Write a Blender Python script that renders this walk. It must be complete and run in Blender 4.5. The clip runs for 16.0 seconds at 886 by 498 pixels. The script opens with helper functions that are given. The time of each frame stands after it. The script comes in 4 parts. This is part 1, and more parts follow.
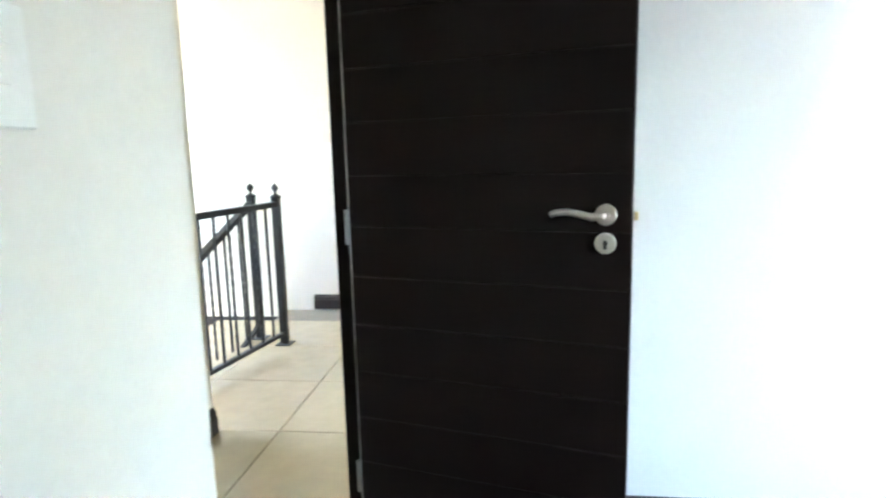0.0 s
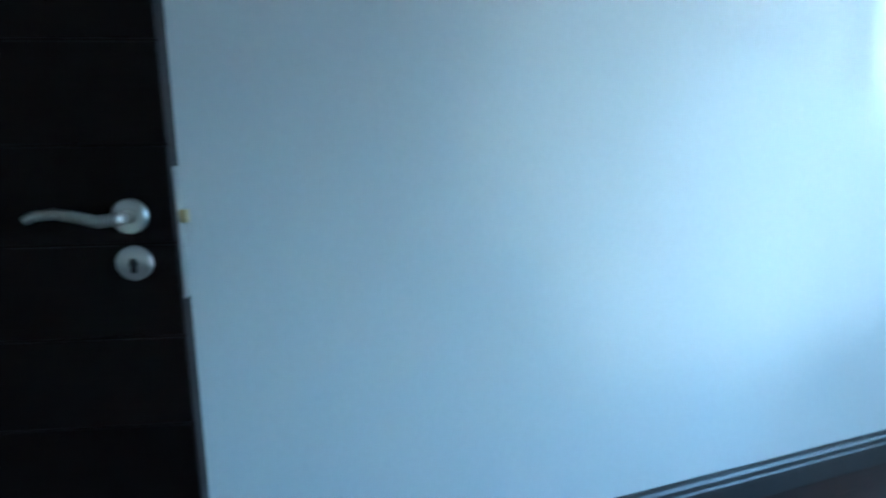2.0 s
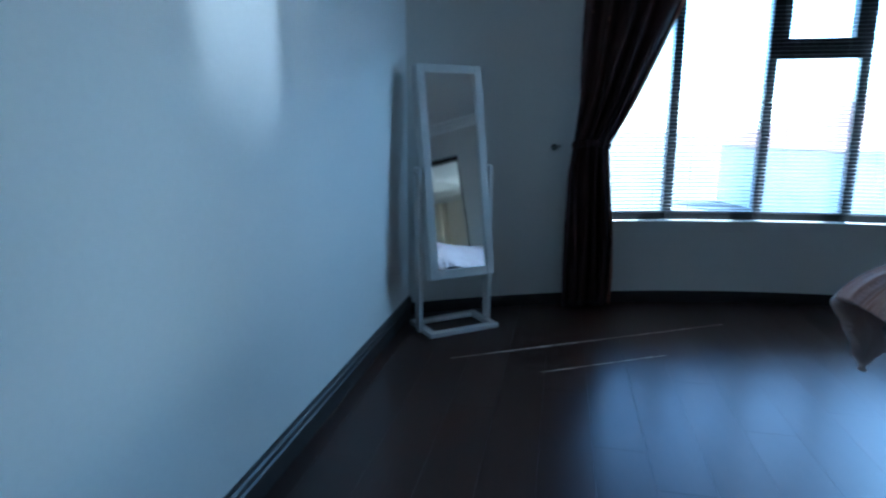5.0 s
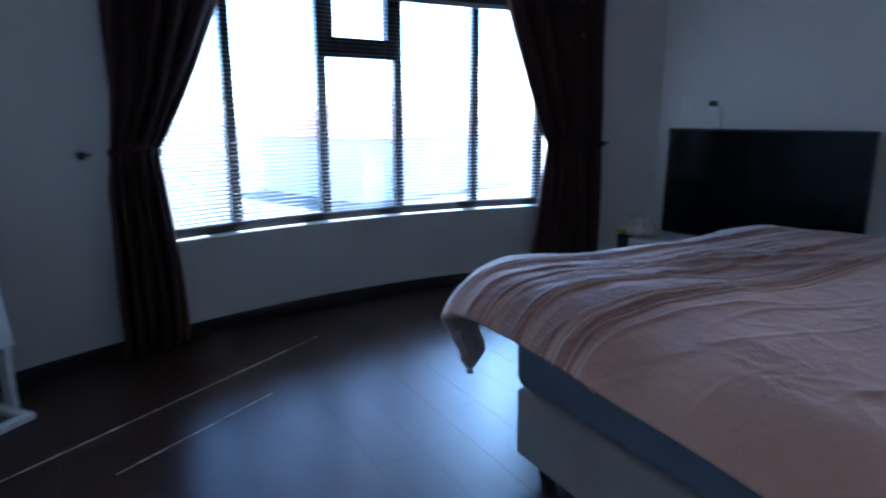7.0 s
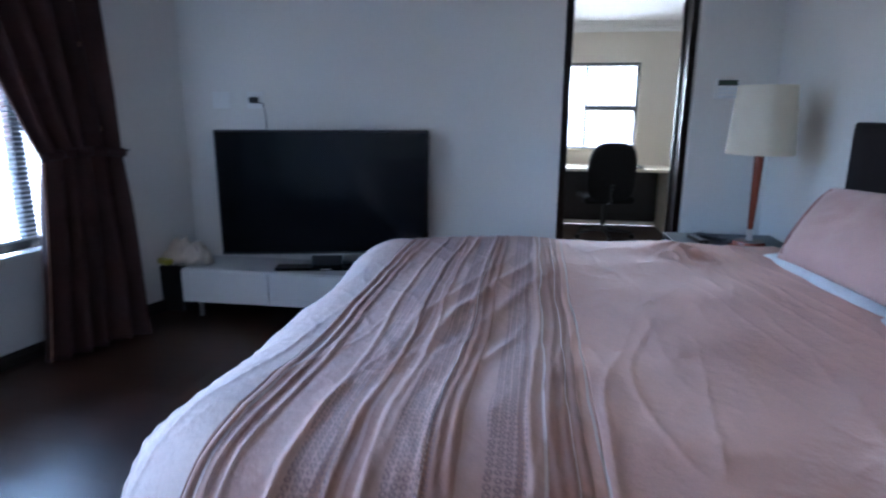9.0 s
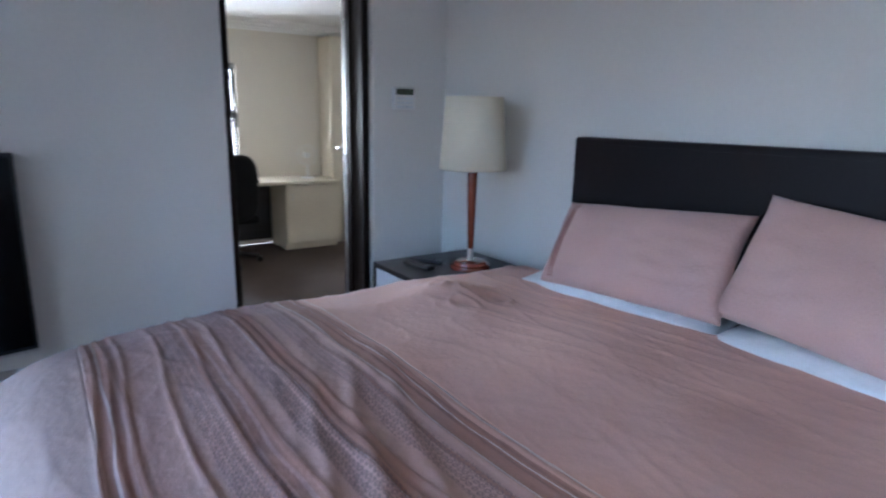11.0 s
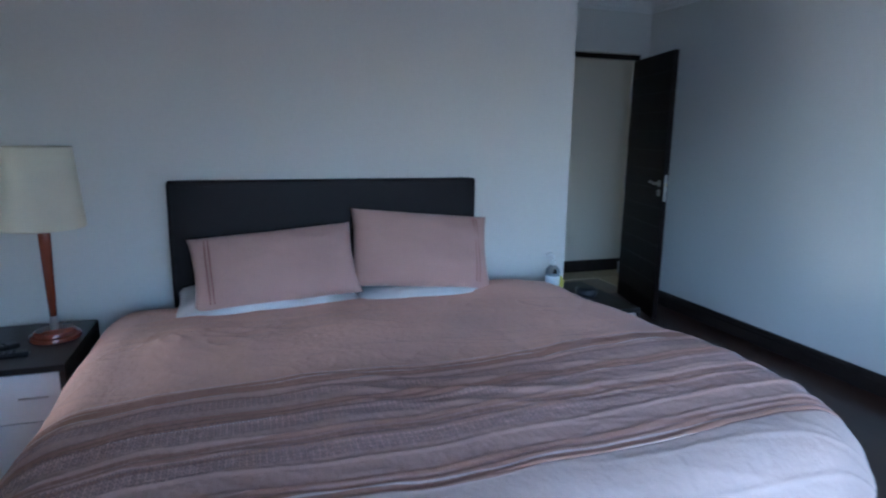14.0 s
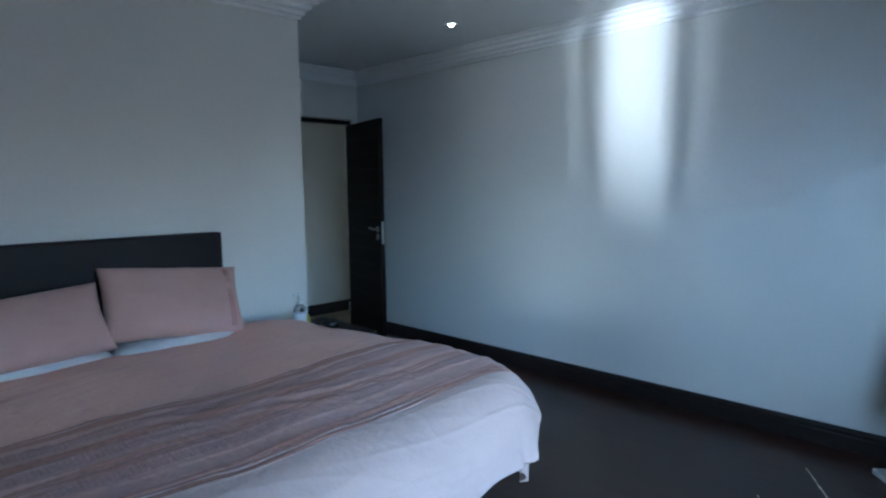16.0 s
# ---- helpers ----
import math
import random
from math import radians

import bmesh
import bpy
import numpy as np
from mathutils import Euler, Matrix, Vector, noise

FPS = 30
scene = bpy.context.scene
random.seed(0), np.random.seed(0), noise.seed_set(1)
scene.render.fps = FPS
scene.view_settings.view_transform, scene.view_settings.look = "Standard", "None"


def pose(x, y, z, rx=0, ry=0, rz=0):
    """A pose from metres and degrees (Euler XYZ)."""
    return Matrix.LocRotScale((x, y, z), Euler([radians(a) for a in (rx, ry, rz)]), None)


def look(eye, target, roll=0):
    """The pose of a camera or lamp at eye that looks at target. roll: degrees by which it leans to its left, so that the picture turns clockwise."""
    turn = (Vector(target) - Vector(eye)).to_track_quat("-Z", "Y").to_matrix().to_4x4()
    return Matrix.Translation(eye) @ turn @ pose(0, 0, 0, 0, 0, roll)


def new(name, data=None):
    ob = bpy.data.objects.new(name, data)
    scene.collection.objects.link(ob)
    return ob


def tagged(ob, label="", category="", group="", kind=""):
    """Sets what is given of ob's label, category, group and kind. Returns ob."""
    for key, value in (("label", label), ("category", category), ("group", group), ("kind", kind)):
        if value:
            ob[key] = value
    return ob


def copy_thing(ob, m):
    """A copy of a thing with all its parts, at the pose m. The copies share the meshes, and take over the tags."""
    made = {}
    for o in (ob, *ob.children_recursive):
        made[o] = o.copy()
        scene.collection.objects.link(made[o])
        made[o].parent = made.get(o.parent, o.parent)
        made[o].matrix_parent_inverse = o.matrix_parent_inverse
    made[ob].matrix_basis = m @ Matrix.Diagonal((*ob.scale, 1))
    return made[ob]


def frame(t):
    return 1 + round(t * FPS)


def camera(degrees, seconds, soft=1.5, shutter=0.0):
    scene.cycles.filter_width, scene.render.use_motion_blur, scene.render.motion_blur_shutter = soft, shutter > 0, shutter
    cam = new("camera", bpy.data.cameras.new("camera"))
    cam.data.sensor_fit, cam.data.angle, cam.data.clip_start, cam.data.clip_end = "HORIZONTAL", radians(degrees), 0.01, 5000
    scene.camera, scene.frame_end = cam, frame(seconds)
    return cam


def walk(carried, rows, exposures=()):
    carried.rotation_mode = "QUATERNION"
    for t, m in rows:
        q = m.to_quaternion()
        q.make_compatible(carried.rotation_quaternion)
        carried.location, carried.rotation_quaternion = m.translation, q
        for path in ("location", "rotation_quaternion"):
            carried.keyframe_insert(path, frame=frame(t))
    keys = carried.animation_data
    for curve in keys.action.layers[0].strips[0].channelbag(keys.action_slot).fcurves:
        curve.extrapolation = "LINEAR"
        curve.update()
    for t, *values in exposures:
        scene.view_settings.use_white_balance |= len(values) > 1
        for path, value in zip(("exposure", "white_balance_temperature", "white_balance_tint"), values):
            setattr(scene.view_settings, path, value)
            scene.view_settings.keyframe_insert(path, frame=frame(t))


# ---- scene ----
cam = camera(73.3, 16.0, soft=2.2, shutter=0.4)
PATH = [
    (0, (1.408, 1.177, 1.215), (3.37, 1.407, 0.904), -1.4),
    (0.3, (1.491, 1.146, 1.207), (3.462, 1.267, 0.889), -1.5),
    (0.5, (1.565, 1.113, 1.206), (3.539, 1.165, 0.885), -1.7),
    (0.7, (1.655, 1.104, 1.186), (3.632, 1.059, 0.884), -1.4),
    (1, (1.719, 1.021, 1.187), (3.686, 0.846, 0.871), -1.5),
    (1.5, (1.825, 0.861, 1.223), (3.758, 0.577, 0.793), -0.3),
    (1.8, (1.895, 0.836, 1.195), (3.787, 0.334, 0.785), -0.7),
    (2, (1.912, 0.814, 1.176), (3.76, 0.148, 0.797), -0.6),
    (2.2, (1.996, 0.792, 1.179), (3.782, -0.005, 0.759), -0.6),
    (3, (2.14, 0.687, 1.148), (3.603, -0.623, 0.772), 0.6),
    (3.5, (2.199, 0.61, 1.15), (3.44, -0.913, 0.776), 0.3),
    (4, (2.263, 0.542, 1.152), (3.246, -1.157, 0.772), 0.2),
    (4.2, (2.277, 0.501, 1.142), (3.145, -1.26, 0.764), 0.2),
    (6.3, (2.366, -0.013, 1.196), (1.9, -1.912, 0.776), -0.1),
    (6.5, (2.363, -0.075, 1.202), (1.76, -1.934, 0.776), -0.1),
    (7, (2.349, -0.227, 1.205), (1.361, -1.91, 0.767), -0.0),
    (7.5, (2.285, -0.389, 1.24), (0.949, -1.804, 0.781), 0.2),
    (8, (2.14, -0.601, 1.243), (0.55, -1.722, 0.78), 0.2),
    (8.5, (2.133, -0.94, 1.244), (0.326, -1.66, 0.78), 0.2),
    (9, (2.058, -1.27, 1.251), (0.134, -1.557, 0.787), 0.3),
    (9.2, (1.99, -1.38, 1.257), (0.047, -1.496, 0.797), 0.3),
    (11.3, (1.056, -1.873, 1.274), (-0.382, -0.55, 0.848), 1.3),
    (11.5, (0.954, -1.939, 1.271), (-0.328, -0.463, 0.853), 1.4),
    (12, (0.73, -2.137, 1.324), (-0.117, -0.38, 0.882), 1.0),
    (12.5, (0.515, -2.368, 1.397), (0.044, -0.481, 0.933), 0.9),
    (13, (0.263, -2.561, 1.452), (0.219, -0.615, 0.992), 1.2),
    (13.3, (0.083, -2.65, 1.429), (0.312, -0.709, 1.002), 1.2),
    (13.5, (0.0, -2.687, 1.414), (0.377, -0.765, 1.008), 1.1),
    (14, (-0.128, -2.836, 1.423), (0.499, -0.977, 1.039), 0.8),
    (14.5, (-0.224, -2.993, 1.425), (0.603, -1.207, 1.069), 0.5),
    (15, (-0.349, -3.079, 1.429), (0.717, -1.416, 1.115), 0.2),
    (15.5, (-0.442, -3.18, 1.485), (0.83, -1.662, 1.205), 0.6),
    (16, (-0.473, -3.187, 1.43), (0.94, -1.787, 1.223), -0.7),
]
EXPOSURES = [(0.0, 7.0, 5900, 6), (0.3, 6.6, 5600, 6), (0.5, 6.35, 4950, 2), (1.1, 5.75, 4600, -4), (1.6, 5.4, 4350, -5), (2.2, 4.95, 4350, -6), (3.0, 4.12, 4180, -6), (4.0, 3.72, 4100, -7), (6.5, 3.4, 4450, 9), (7.4, 3.75, 4450, 11), (8.0, 4.18, 4570, 12), (9.0, 4.42, 4760, 14), (11.4, 4.45, 5050, 15), (12.2, 4.0, 5100, 16), (13.0, 3.9, 4900, 16), (13.5, 3.75, 4780, 12), (14.0, 3.95, 4750, 10), (14.5, 4.15, 4700, 8), (15.0, 4.25, 4700, 6), (15.5, 3.95, 4720, 5), (16.0, 3.7, 4720, 4)]
walk(cam, [(t, look(eye, target, roll)) for t, eye, target, roll in PATH], EXPOSURES)

# ---- world, sun, lamps ----
world = bpy.data.worlds.new("sky")
scene.world = world
world.use_nodes = True
wn = world.node_tree
sky = wn.nodes.new("ShaderNodeTexSky")
sky.sky_type = "NISHITA"
sky.sun_disc = False
sky.sun_elevation, sky.sun_rotation = radians(50), radians(229)
wn.links.new(sky.outputs["Color"], wn.nodes["Background"].inputs["Color"])
wn.nodes["Background"].inputs["Strength"].default_value = 0.11
sun = new("sun", bpy.data.lights.new("sun", "SUN"))
sun.data.energy, sun.data.angle, sun.data.color = 3.0, radians(0.5), (1.0, 0.93, 0.82)
sun.matrix_world = look((0, 0, 0), (0.48, 0.42, -0.766))


def lamp(name, kind, m, energy, colour, **more):
    ob = new(name, bpy.data.lights.new(name, kind))
    ob.data.energy, ob.data.color, ob.matrix_world = energy, colour, m
    for key, value in more.items():
        if key == "size":
            ob.data.size = value
        elif key == "size_y":
            ob.data.shape, ob.data.size_y = "RECTANGLE", value
        elif key == "spot":
            ob.data.spot_size = radians(value)
        elif key == "blend":
            ob.data.spot_blend = value
        elif key == "radius":
            ob.data.shadow_soft_size = value
    return ob


# daylight fill in an added, unseen landing opening, and sun glinting up off the ground outside the bay
lamp("landing_fill", "AREA", look((4.2, 6.05, 1.7), (4.2, 2.0, 1.2)), 0.8, (1.0, 0.93, 0.82), size=2.2, size_y=1.4)
lamp("sun_glint", "SPOT", look((-2.2, -7.2, 0.1), (3.23, -1.29, 2.78)) @ Matrix.Diagonal((0.12, 1, 1, 1)), 1800, (1.0, 0.96, 0.88), spot=24, blend=1.0, radius=0.25)
# bright south-west sky beyond the bay, and the sky in the study window
lamp("bay_daylight", "AREA", look((-1.8, -4.7, 1.95), (3.2, -1.2, 0.5)), 30.0, (0.62, 0.82, 1.0), size=2.6, size_y=1.35)
lamp("study_daylight", "AREA", look((-4.77, -0.68, 1.27), (-2.0, -0.5, 2.0)), 8.0, (1.0, 0.94, 0.80), size=0.9, size_y=0.85)


# ---- materials ----
def material(name, base, rough=0.6, metal=0.0, grain=(40.0, 0.12), stain=(2.5, 0.10), bump=(90.0, 0.02), stretch=(1, 1, 1), spec=0.5, per_piece=0.0, sheen=0.0):
    """A plain surface: base colour, fine grain, broad stains and bump, all in metres."""
    mat = bpy.data.materials.new(name)
    mat.use_nodes = True
    nt = mat.node_tree
    b = nt.nodes["Principled BSDF"]
    b.inputs["Roughness"].default_value, b.inputs["Metallic"].default_value = rough, metal
    b.inputs["Specular IOR Level"].default_value = spec
    b.inputs["Sheen Weight"].default_value = sheen
    co = nt.nodes.new("ShaderNodeTexCoord")
    mp = nt.nodes.new("ShaderNodeMapping")
    mp.inputs["Scale"].default_value = stretch
    nt.links.new(co.outputs["Object"], mp.inputs["Vector"])

    def noisy(scale, detail=3.0):
        n = nt.nodes.new("ShaderNodeTexNoise")
        n.inputs["Scale"].default_value, n.inputs["Detail"].default_value = scale, detail
        nt.links.new(mp.outputs["Vector"], n.inputs["Vector"])
        return n.outputs["Fac"]

    def scaled(fac, amount):
        m = nt.nodes.new("ShaderNodeMapRange")
        m.inputs["From Min"].default_value, m.inputs["From Max"].default_value = 0.25, 0.75
        m.inputs["To Min"].default_value, m.inputs["To Max"].default_value = 1 - amount, 1 + amount
        nt.links.new(fac, m.inputs["Value"])
        return m.outputs["Result"]

    def times(a, c):
        m = nt.nodes.new("ShaderNodeMath")
        m.operation = "MULTIPLY"
        nt.links.new(a, m.inputs[0])
        nt.links.new(c, m.inputs[1])
        return m.outputs[0]

    value = times(scaled(noisy(grain[0]), grain[1]), scaled(noisy(stain[0]), stain[1]))
    if per_piece:
        info = nt.nodes.new("ShaderNodeObjectInfo")
        m = nt.nodes.new("ShaderNodeMapRange")
        m.inputs["To Min"].default_value, m.inputs["To Max"].default_value = 1 - per_piece, 1 + per_piece
        nt.links.new(info.outputs["Random"], m.inputs["Value"])
        value = times(value, m.outputs["Result"])
    tint = nt.nodes.new("ShaderNodeMix")
    tint.data_type, tint.blend_type = "RGBA", "MULTIPLY"
    tint.inputs["Factor"].default_value = 1.0
    tint.inputs["A"].default_value = (*base, 1)
    nt.links.new(value, tint.inputs["B"])
    nt.links.new(tint.outputs["Result"], b.inputs["Base Color"])
    rr = nt.nodes.new("ShaderNodeMapRange")
    rr.inputs["To Min"].default_value, rr.inputs["To Max"].default_value = max(rough - 0.03, 0.01), min(rough + 0.03, 1)
    nt.links.new(noisy(stain[0] * 2.3), rr.inputs["Value"])
    nt.links.new(rr.outputs["Result"], b.inputs["Roughness"])
    bp = nt.nodes.new("ShaderNodeBump")
    bp.inputs["Strength"].default_value, bp.inputs["Distance"].default_value = 0.35, bump[1]
    nt.links.new(noisy(bump[0], 4.0), bp.inputs["Height"])
    nt.links.new(bp.outputs["Normal"], b.inputs["Normal"])
    return mat


def glass_material(name):
    mat = bpy.data.materials.new(name)
    mat.use_nodes = True
    nt = mat.node_tree
    nt.nodes.remove(nt.nodes["Principled BSDF"])
    clear, gloss, mix, fres = (nt.nodes.new(k) for k in ("ShaderNodeBsdfTransparent", "ShaderNodeBsdfGlossy", "ShaderNodeMixShader", "ShaderNodeFresnel"))
    clear.inputs["Color"].default_value = (0.96, 0.98, 0.98, 1)
    gloss.inputs["Roughness"].default_value = 0.01
    nt.links.new(fres.outputs[0], mix.inputs[0])
    nt.links.new(clear.outputs[0], mix.inputs[1])
    nt.links.new(gloss.outputs[0], mix.inputs[2])
    nt.links.new(mix.outputs[0], nt.nodes["Material Output"].inputs["Surface"])
    return mat


def glow_material(name, colour, strength):
    mat = bpy.data.materials.new(name)
    mat.use_nodes = True
    b = mat.node_tree.nodes["Principled BSDF"]
    b.inputs["Base Color"].default_value = (*colour, 1)
    b.inputs["Emission Color"].default_value = (*colour, 1)
    b.inputs["Emission Strength"].default_value = strength
    return mat


PLASTER = material("wall_plaster", (0.66, 0.64, 0.60), 0.55, grain=(60, 0.02), stain=(0.9, 0.035), bump=(140, 0.0004), spec=0.35)
LANDING = material("landing_plaster", (0.66, 0.61, 0.52), 0.6, grain=(60, 0.02), stain=(0.9, 0.03), bump=(140, 0.001))
CEILING = material("ceiling_paint", (0.72, 0.71, 0.69), 0.8, grain=(50, 0.02), stain=(0.8, 0.03), bump=(120, 0.001))
CORNICE = material("cornice_paint", (0.78, 0.77, 0.75), 0.6, grain=(50, 0.02), stain=(1.0, 0.04), bump=(90, 0.001))
SKIRT = material("dark_stained_skirting", (0.018, 0.012, 0.010), 0.45, grain=(30, 0.2), stain=(4, 0.15), bump=(30, 0.0001))
DOOR = material("dark_stained_wood", (0.009, 0.0045, 0.0038), 0.42, grain=(30, 0.12), stain=(2, 0.15), bump=(24, 0.00004), stretch=(1, 1, 6), per_piece=0.06, spec=0.14)
PLANK = material("dark_laminate", (0.040, 0.018, 0.012), 0.30, grain=(22, 0.12), stain=(1.5, 0.15), bump=(14, 0.00006), stretch=(5, 0.6, 1), per_piece=0.10, spec=0.36)
SUBFLOOR = material("subfloor", (0.008, 0.006, 0.005), 0.8)
TILE = material("cream_porcelain_tile", (0.62, 0.52, 0.35), 0.12, grain=(12, 0.05), stain=(2.0, 0.10), bump=(30, 0.0006), per_piece=0.04)
GROUT = material("tile_grout", (0.30, 0.26, 0.20), 0.9)
FRAME = material("dark_window_frame", (0.018, 0.018, 0.020), 0.4, grain=(60, 0.1), stain=(5, 0.1), bump=(80, 0.0005))
SLAT = material("blind_slat", (0.34, 0.33, 0.32), 0.4, grain=(60, 0.08), stain=(4, 0.08), bump=(80, 0.0004))
GLASS = glass_material("window_glass")
CURTAIN = material("brown_curtain_cloth", (0.045, 0.021, 0.019), 0.7, grain=(220, 0.3), stain=(6, 0.2), bump=(400, 0.002), sheen=0.03, spec=0.15)
CURTAIN_TRIM = material("copper_curtain_thread", (0.46, 0.25, 0.16), 0.5, grain=(300, 0.3), stain=(9, 0.2), bump=(400, 0.002))
STEEL = material("brushed_steel", (0.56, 0.54, 0.51), 0.3, 1.0, grain=(200, 0.06), stain=(8, 0.06), bump=(300, 0.0004))
BRASS = material("brass_latch", (0.62, 0.50, 0.28), 0.3, 1.0, grain=(200, 0.06), stain=(8, 0.06), bump=(300, 0.0004))
IRON = material("black_painted_iron", (0.010, 0.010, 0.011), 0.35, grain=(60, 0.15), stain=(6, 0.15), bump=(70, 0.001))
WHITE = material("white_lacquer", (0.72, 0.72, 0.72), 0.25, grain=(60, 0.02), stain=(2, 0.04), bump=(60, 0.0003))
WHITE_WOOD = material("white_painted_wood", (0.70, 0.68, 0.65), 0.4, grain=(60, 0.05), stain=(4, 0.06), bump=(60, 0.0008))
BLACK_WOOD = material("black_brown_veneer", (0.012, 0.010, 0.010), 0.38, grain=(15, 0.3), stain=(4, 0.2), bump=(15, 0.00006), stretch=(9, 1, 1))
LEATHER = material("dark_brown_leatherette", (0.009, 0.006, 0.007), 0.55, grain=(150, 0.2), stain=(4, 0.15), bump=(260, 0.0008), spec=0.25)
MATTRESS = material("grey_blue_mattress_ticking", (0.20, 0.22, 0.27), 0.8, grain=(160, 0.08), stain=(4, 0.08), bump=(260, 0.002))
BASE = material("cream_bed_base_fabric", (0.40, 0.34, 0.29), 0.85, grain=(200, 0.1), stain=(4, 0.08), bump=(320, 0.002))
SHEET = material("pale_sheet_cotton", (0.72, 0.71, 0.69), 0.85, grain=(120, 0.04), stain=(6, 0.08), bump=(60, 0.004))
PINK = material("dusty_pink_cotton", (0.50, 0.312, 0.265), 0.85, grain=(300, 0.07), stain=(3, 0.10), bump=(90, 0.006), sheen=0.15)
PINK_TRIM = material("pink_embroidery", (0.34, 0.17, 0.14), 0.85, grain=(300, 0.2), stain=(8, 0.1), bump=(500, 0.003))
SHADE = material("cream_lamp_shade", (0.66, 0.60, 0.46), 0.85, grain=(300, 0.05), stain=(5, 0.06), bump=(500, 0.001))
CHERRY = material("cherry_wood", (0.20, 0.045, 0.022), 0.2, grain=(30, 0.25), stain=(4, 0.15), bump=(40, 0.0006), stretch=(1, 1, 0.2))
PLASTIC = material("white_plastic", (0.70, 0.70, 0.68), 0.4, grain=(60, 0.03), stain=(6, 0.05), bump=(60, 0.0003))
BLACK_PLASTIC = material("black_plastic", (0.012, 0.012, 0.013), 0.3, grain=(60, 0.1), stain=(6, 0.1), bump=(80, 0.0004))
BLACK_CLOTH = material("black_upholstery", (0.007, 0.007, 0.008), 0.85, grain=(200, 0.2), stain=(6, 0.1), bump=(300, 0.001), spec=0.15)
SCREEN = material("black_screen_glass", (0.003, 0.003, 0.004), 0.12, spec=0.2, grain=(10, 0.02), stain=(2, 0.05), bump=(10, 0.00005))
LCD = material("grey_green_display", (0.05, 0.07, 0.05), 0.2, grain=(60, 0.05), stain=(6, 0.05), bump=(60, 0.0002))
CREAM = material("cream_cabinet_paint", (0.60, 0.54, 0.42), 0.5, grain=(60, 0.03), stain=(2, 0.05), bump=(60, 0.0004))
CARPET = material("brown_study_floor", (0.055, 0.037, 0.027), 0.75, grain=(80, 0.2), stain=(3, 0.2), bump=(80, 0.001))
MIRROR = material("silvered_mirror", (0.86, 0.88, 0.88), 0.015, 1.0, grain=(5, 0.0), stain=(3, 0.01), bump=(5, 0.0))
STREAK = material("pale_streak", (0.85, 0.72, 0.58), 0.6, grain=(150, 0.5), stain=(25, 0.5), bump=(90, 0.001))
BOTTLE = glass_material("clear_bottle")
LABEL = material("paper_label", (0.62, 0.66, 0.70), 0.6, grain=(60, 0.05), stain=(20, 0.2), bump=(60, 0.0003))
YELLOW = material("yellow_green_plastic", (0.42, 0.38, 0.05), 0.35, grain=(60, 0.05), stain=(9, 0.1), bump=(60, 0.0003))
LAWN = material("outdoor_ground", (0.16, 0.135, 0.10), 0.9, grain=(0.6, 0.2), stain=(0.05, 0.2), bump=(3, 0.02))
RENDERED = material("house_render", (0.70, 0.64, 0.55), 0.8, grain=(3, 0.06), stain=(0.3, 0.1), bump=(9, 0.01))
ROOF = material("clay_roof_tile", (0.26, 0.12, 0.08), 0.8, grain=(5, 0.2), stain=(0.4, 0.2), bump=(9, 0.02))
TOWEL = material("cream_folded_cloth", (0.55, 0.48, 0.40), 0.9, grain=(200, 0.1), stain=(9, 0.15), bump=(200, 0.004))
GLOW = glow_material("lit_downlight", (1.0, 0.82, 0.55), 9.0)


# ---- building blocks ----
def mesh_object(name, bm, mat, smooth=False):
    me = bpy.data.meshes.new(name)
    bmesh.ops.recalc_face_normals(bm, faces=bm.faces)
    bm.to_mesh(me)
    bm.free()
    for m in mat if isinstance(mat, (list, tuple)) else [mat]:
        me.materials.append(m)
    if smooth:
        for p in me.polygons:
            p.use_smooth = True
    return new(name, me)


def part(name, bm, mat, parent, label="", smooth=False):
    ob = mesh_object(name, bm, mat, smooth)
    ob.parent = parent
    return tagged(ob, label) if label else ob


def thing(name, label, category, m=None, group="", kind=""):
    ob = new(name)
    ob.empty_display_size = 0.1
    ob.matrix_world = m or Matrix()
    return tagged(ob, label, category, group, kind)


def structure(name, bm, mat, label, category="", smooth=False):
    return tagged(mesh_object(name, bm, mat, smooth), label, category or name.split("_")[0], kind="structure")


def box(x0, y0, z0, x1, y1, z1, bevel=0.0, bm=None, seg=2):
    own = bmesh.new()
    vs = [own.verts.new(p) for p in ((x0, y0, z0), (x1, y0, z0), (x1, y1, z0), (x0, y1, z0), (x0, y0, z1), (x1, y0, z1), (x1, y1, z1), (x0, y1, z1))]
    for f in ((0, 3, 2, 1), (4, 5, 6, 7), (0, 1, 5, 4), (1, 2, 6, 5), (2, 3, 7, 6), (3, 0, 4, 7)):
        own.faces.new([vs[i] for i in f])
    if bevel:
        bmesh.ops.bevel(own, geom=own.edges[:], offset=bevel, segments=seg, affect="EDGES", profile=0.5)
    return merged(own, bm)


def merged(own, bm):
    if bm is None:
        return own
    me = bpy.data.meshes.new("join")
    own.to_mesh(me)
    own.free()
    bm.from_mesh(me)
    bpy.data.meshes.remove(me)
    return bm


def moved(bm, m):
    bm.transform(m)
    return bm


def lathe(profile, n=24, bm=None):
    """A turned solid round z from (radius, height) pairs."""
    own = bmesh.new()
    rings = []
    for r, z in profile:
        rings.append([own.verts.new((max(r, 1e-4) * math.cos(2 * math.pi * i / n), max(r, 1e-4) * math.sin(2 * math.pi * i / n), z)) for i in range(n)])
    for a, b in zip(rings, rings[1:]):
        for i in range(n):
            own.faces.new((a[i], a[(i + 1) % n], b[(i + 1) % n], b[i]))
    own.faces.new(rings[0][::-1])
    own.faces.new(rings[-1])
    return merged(own, bm)


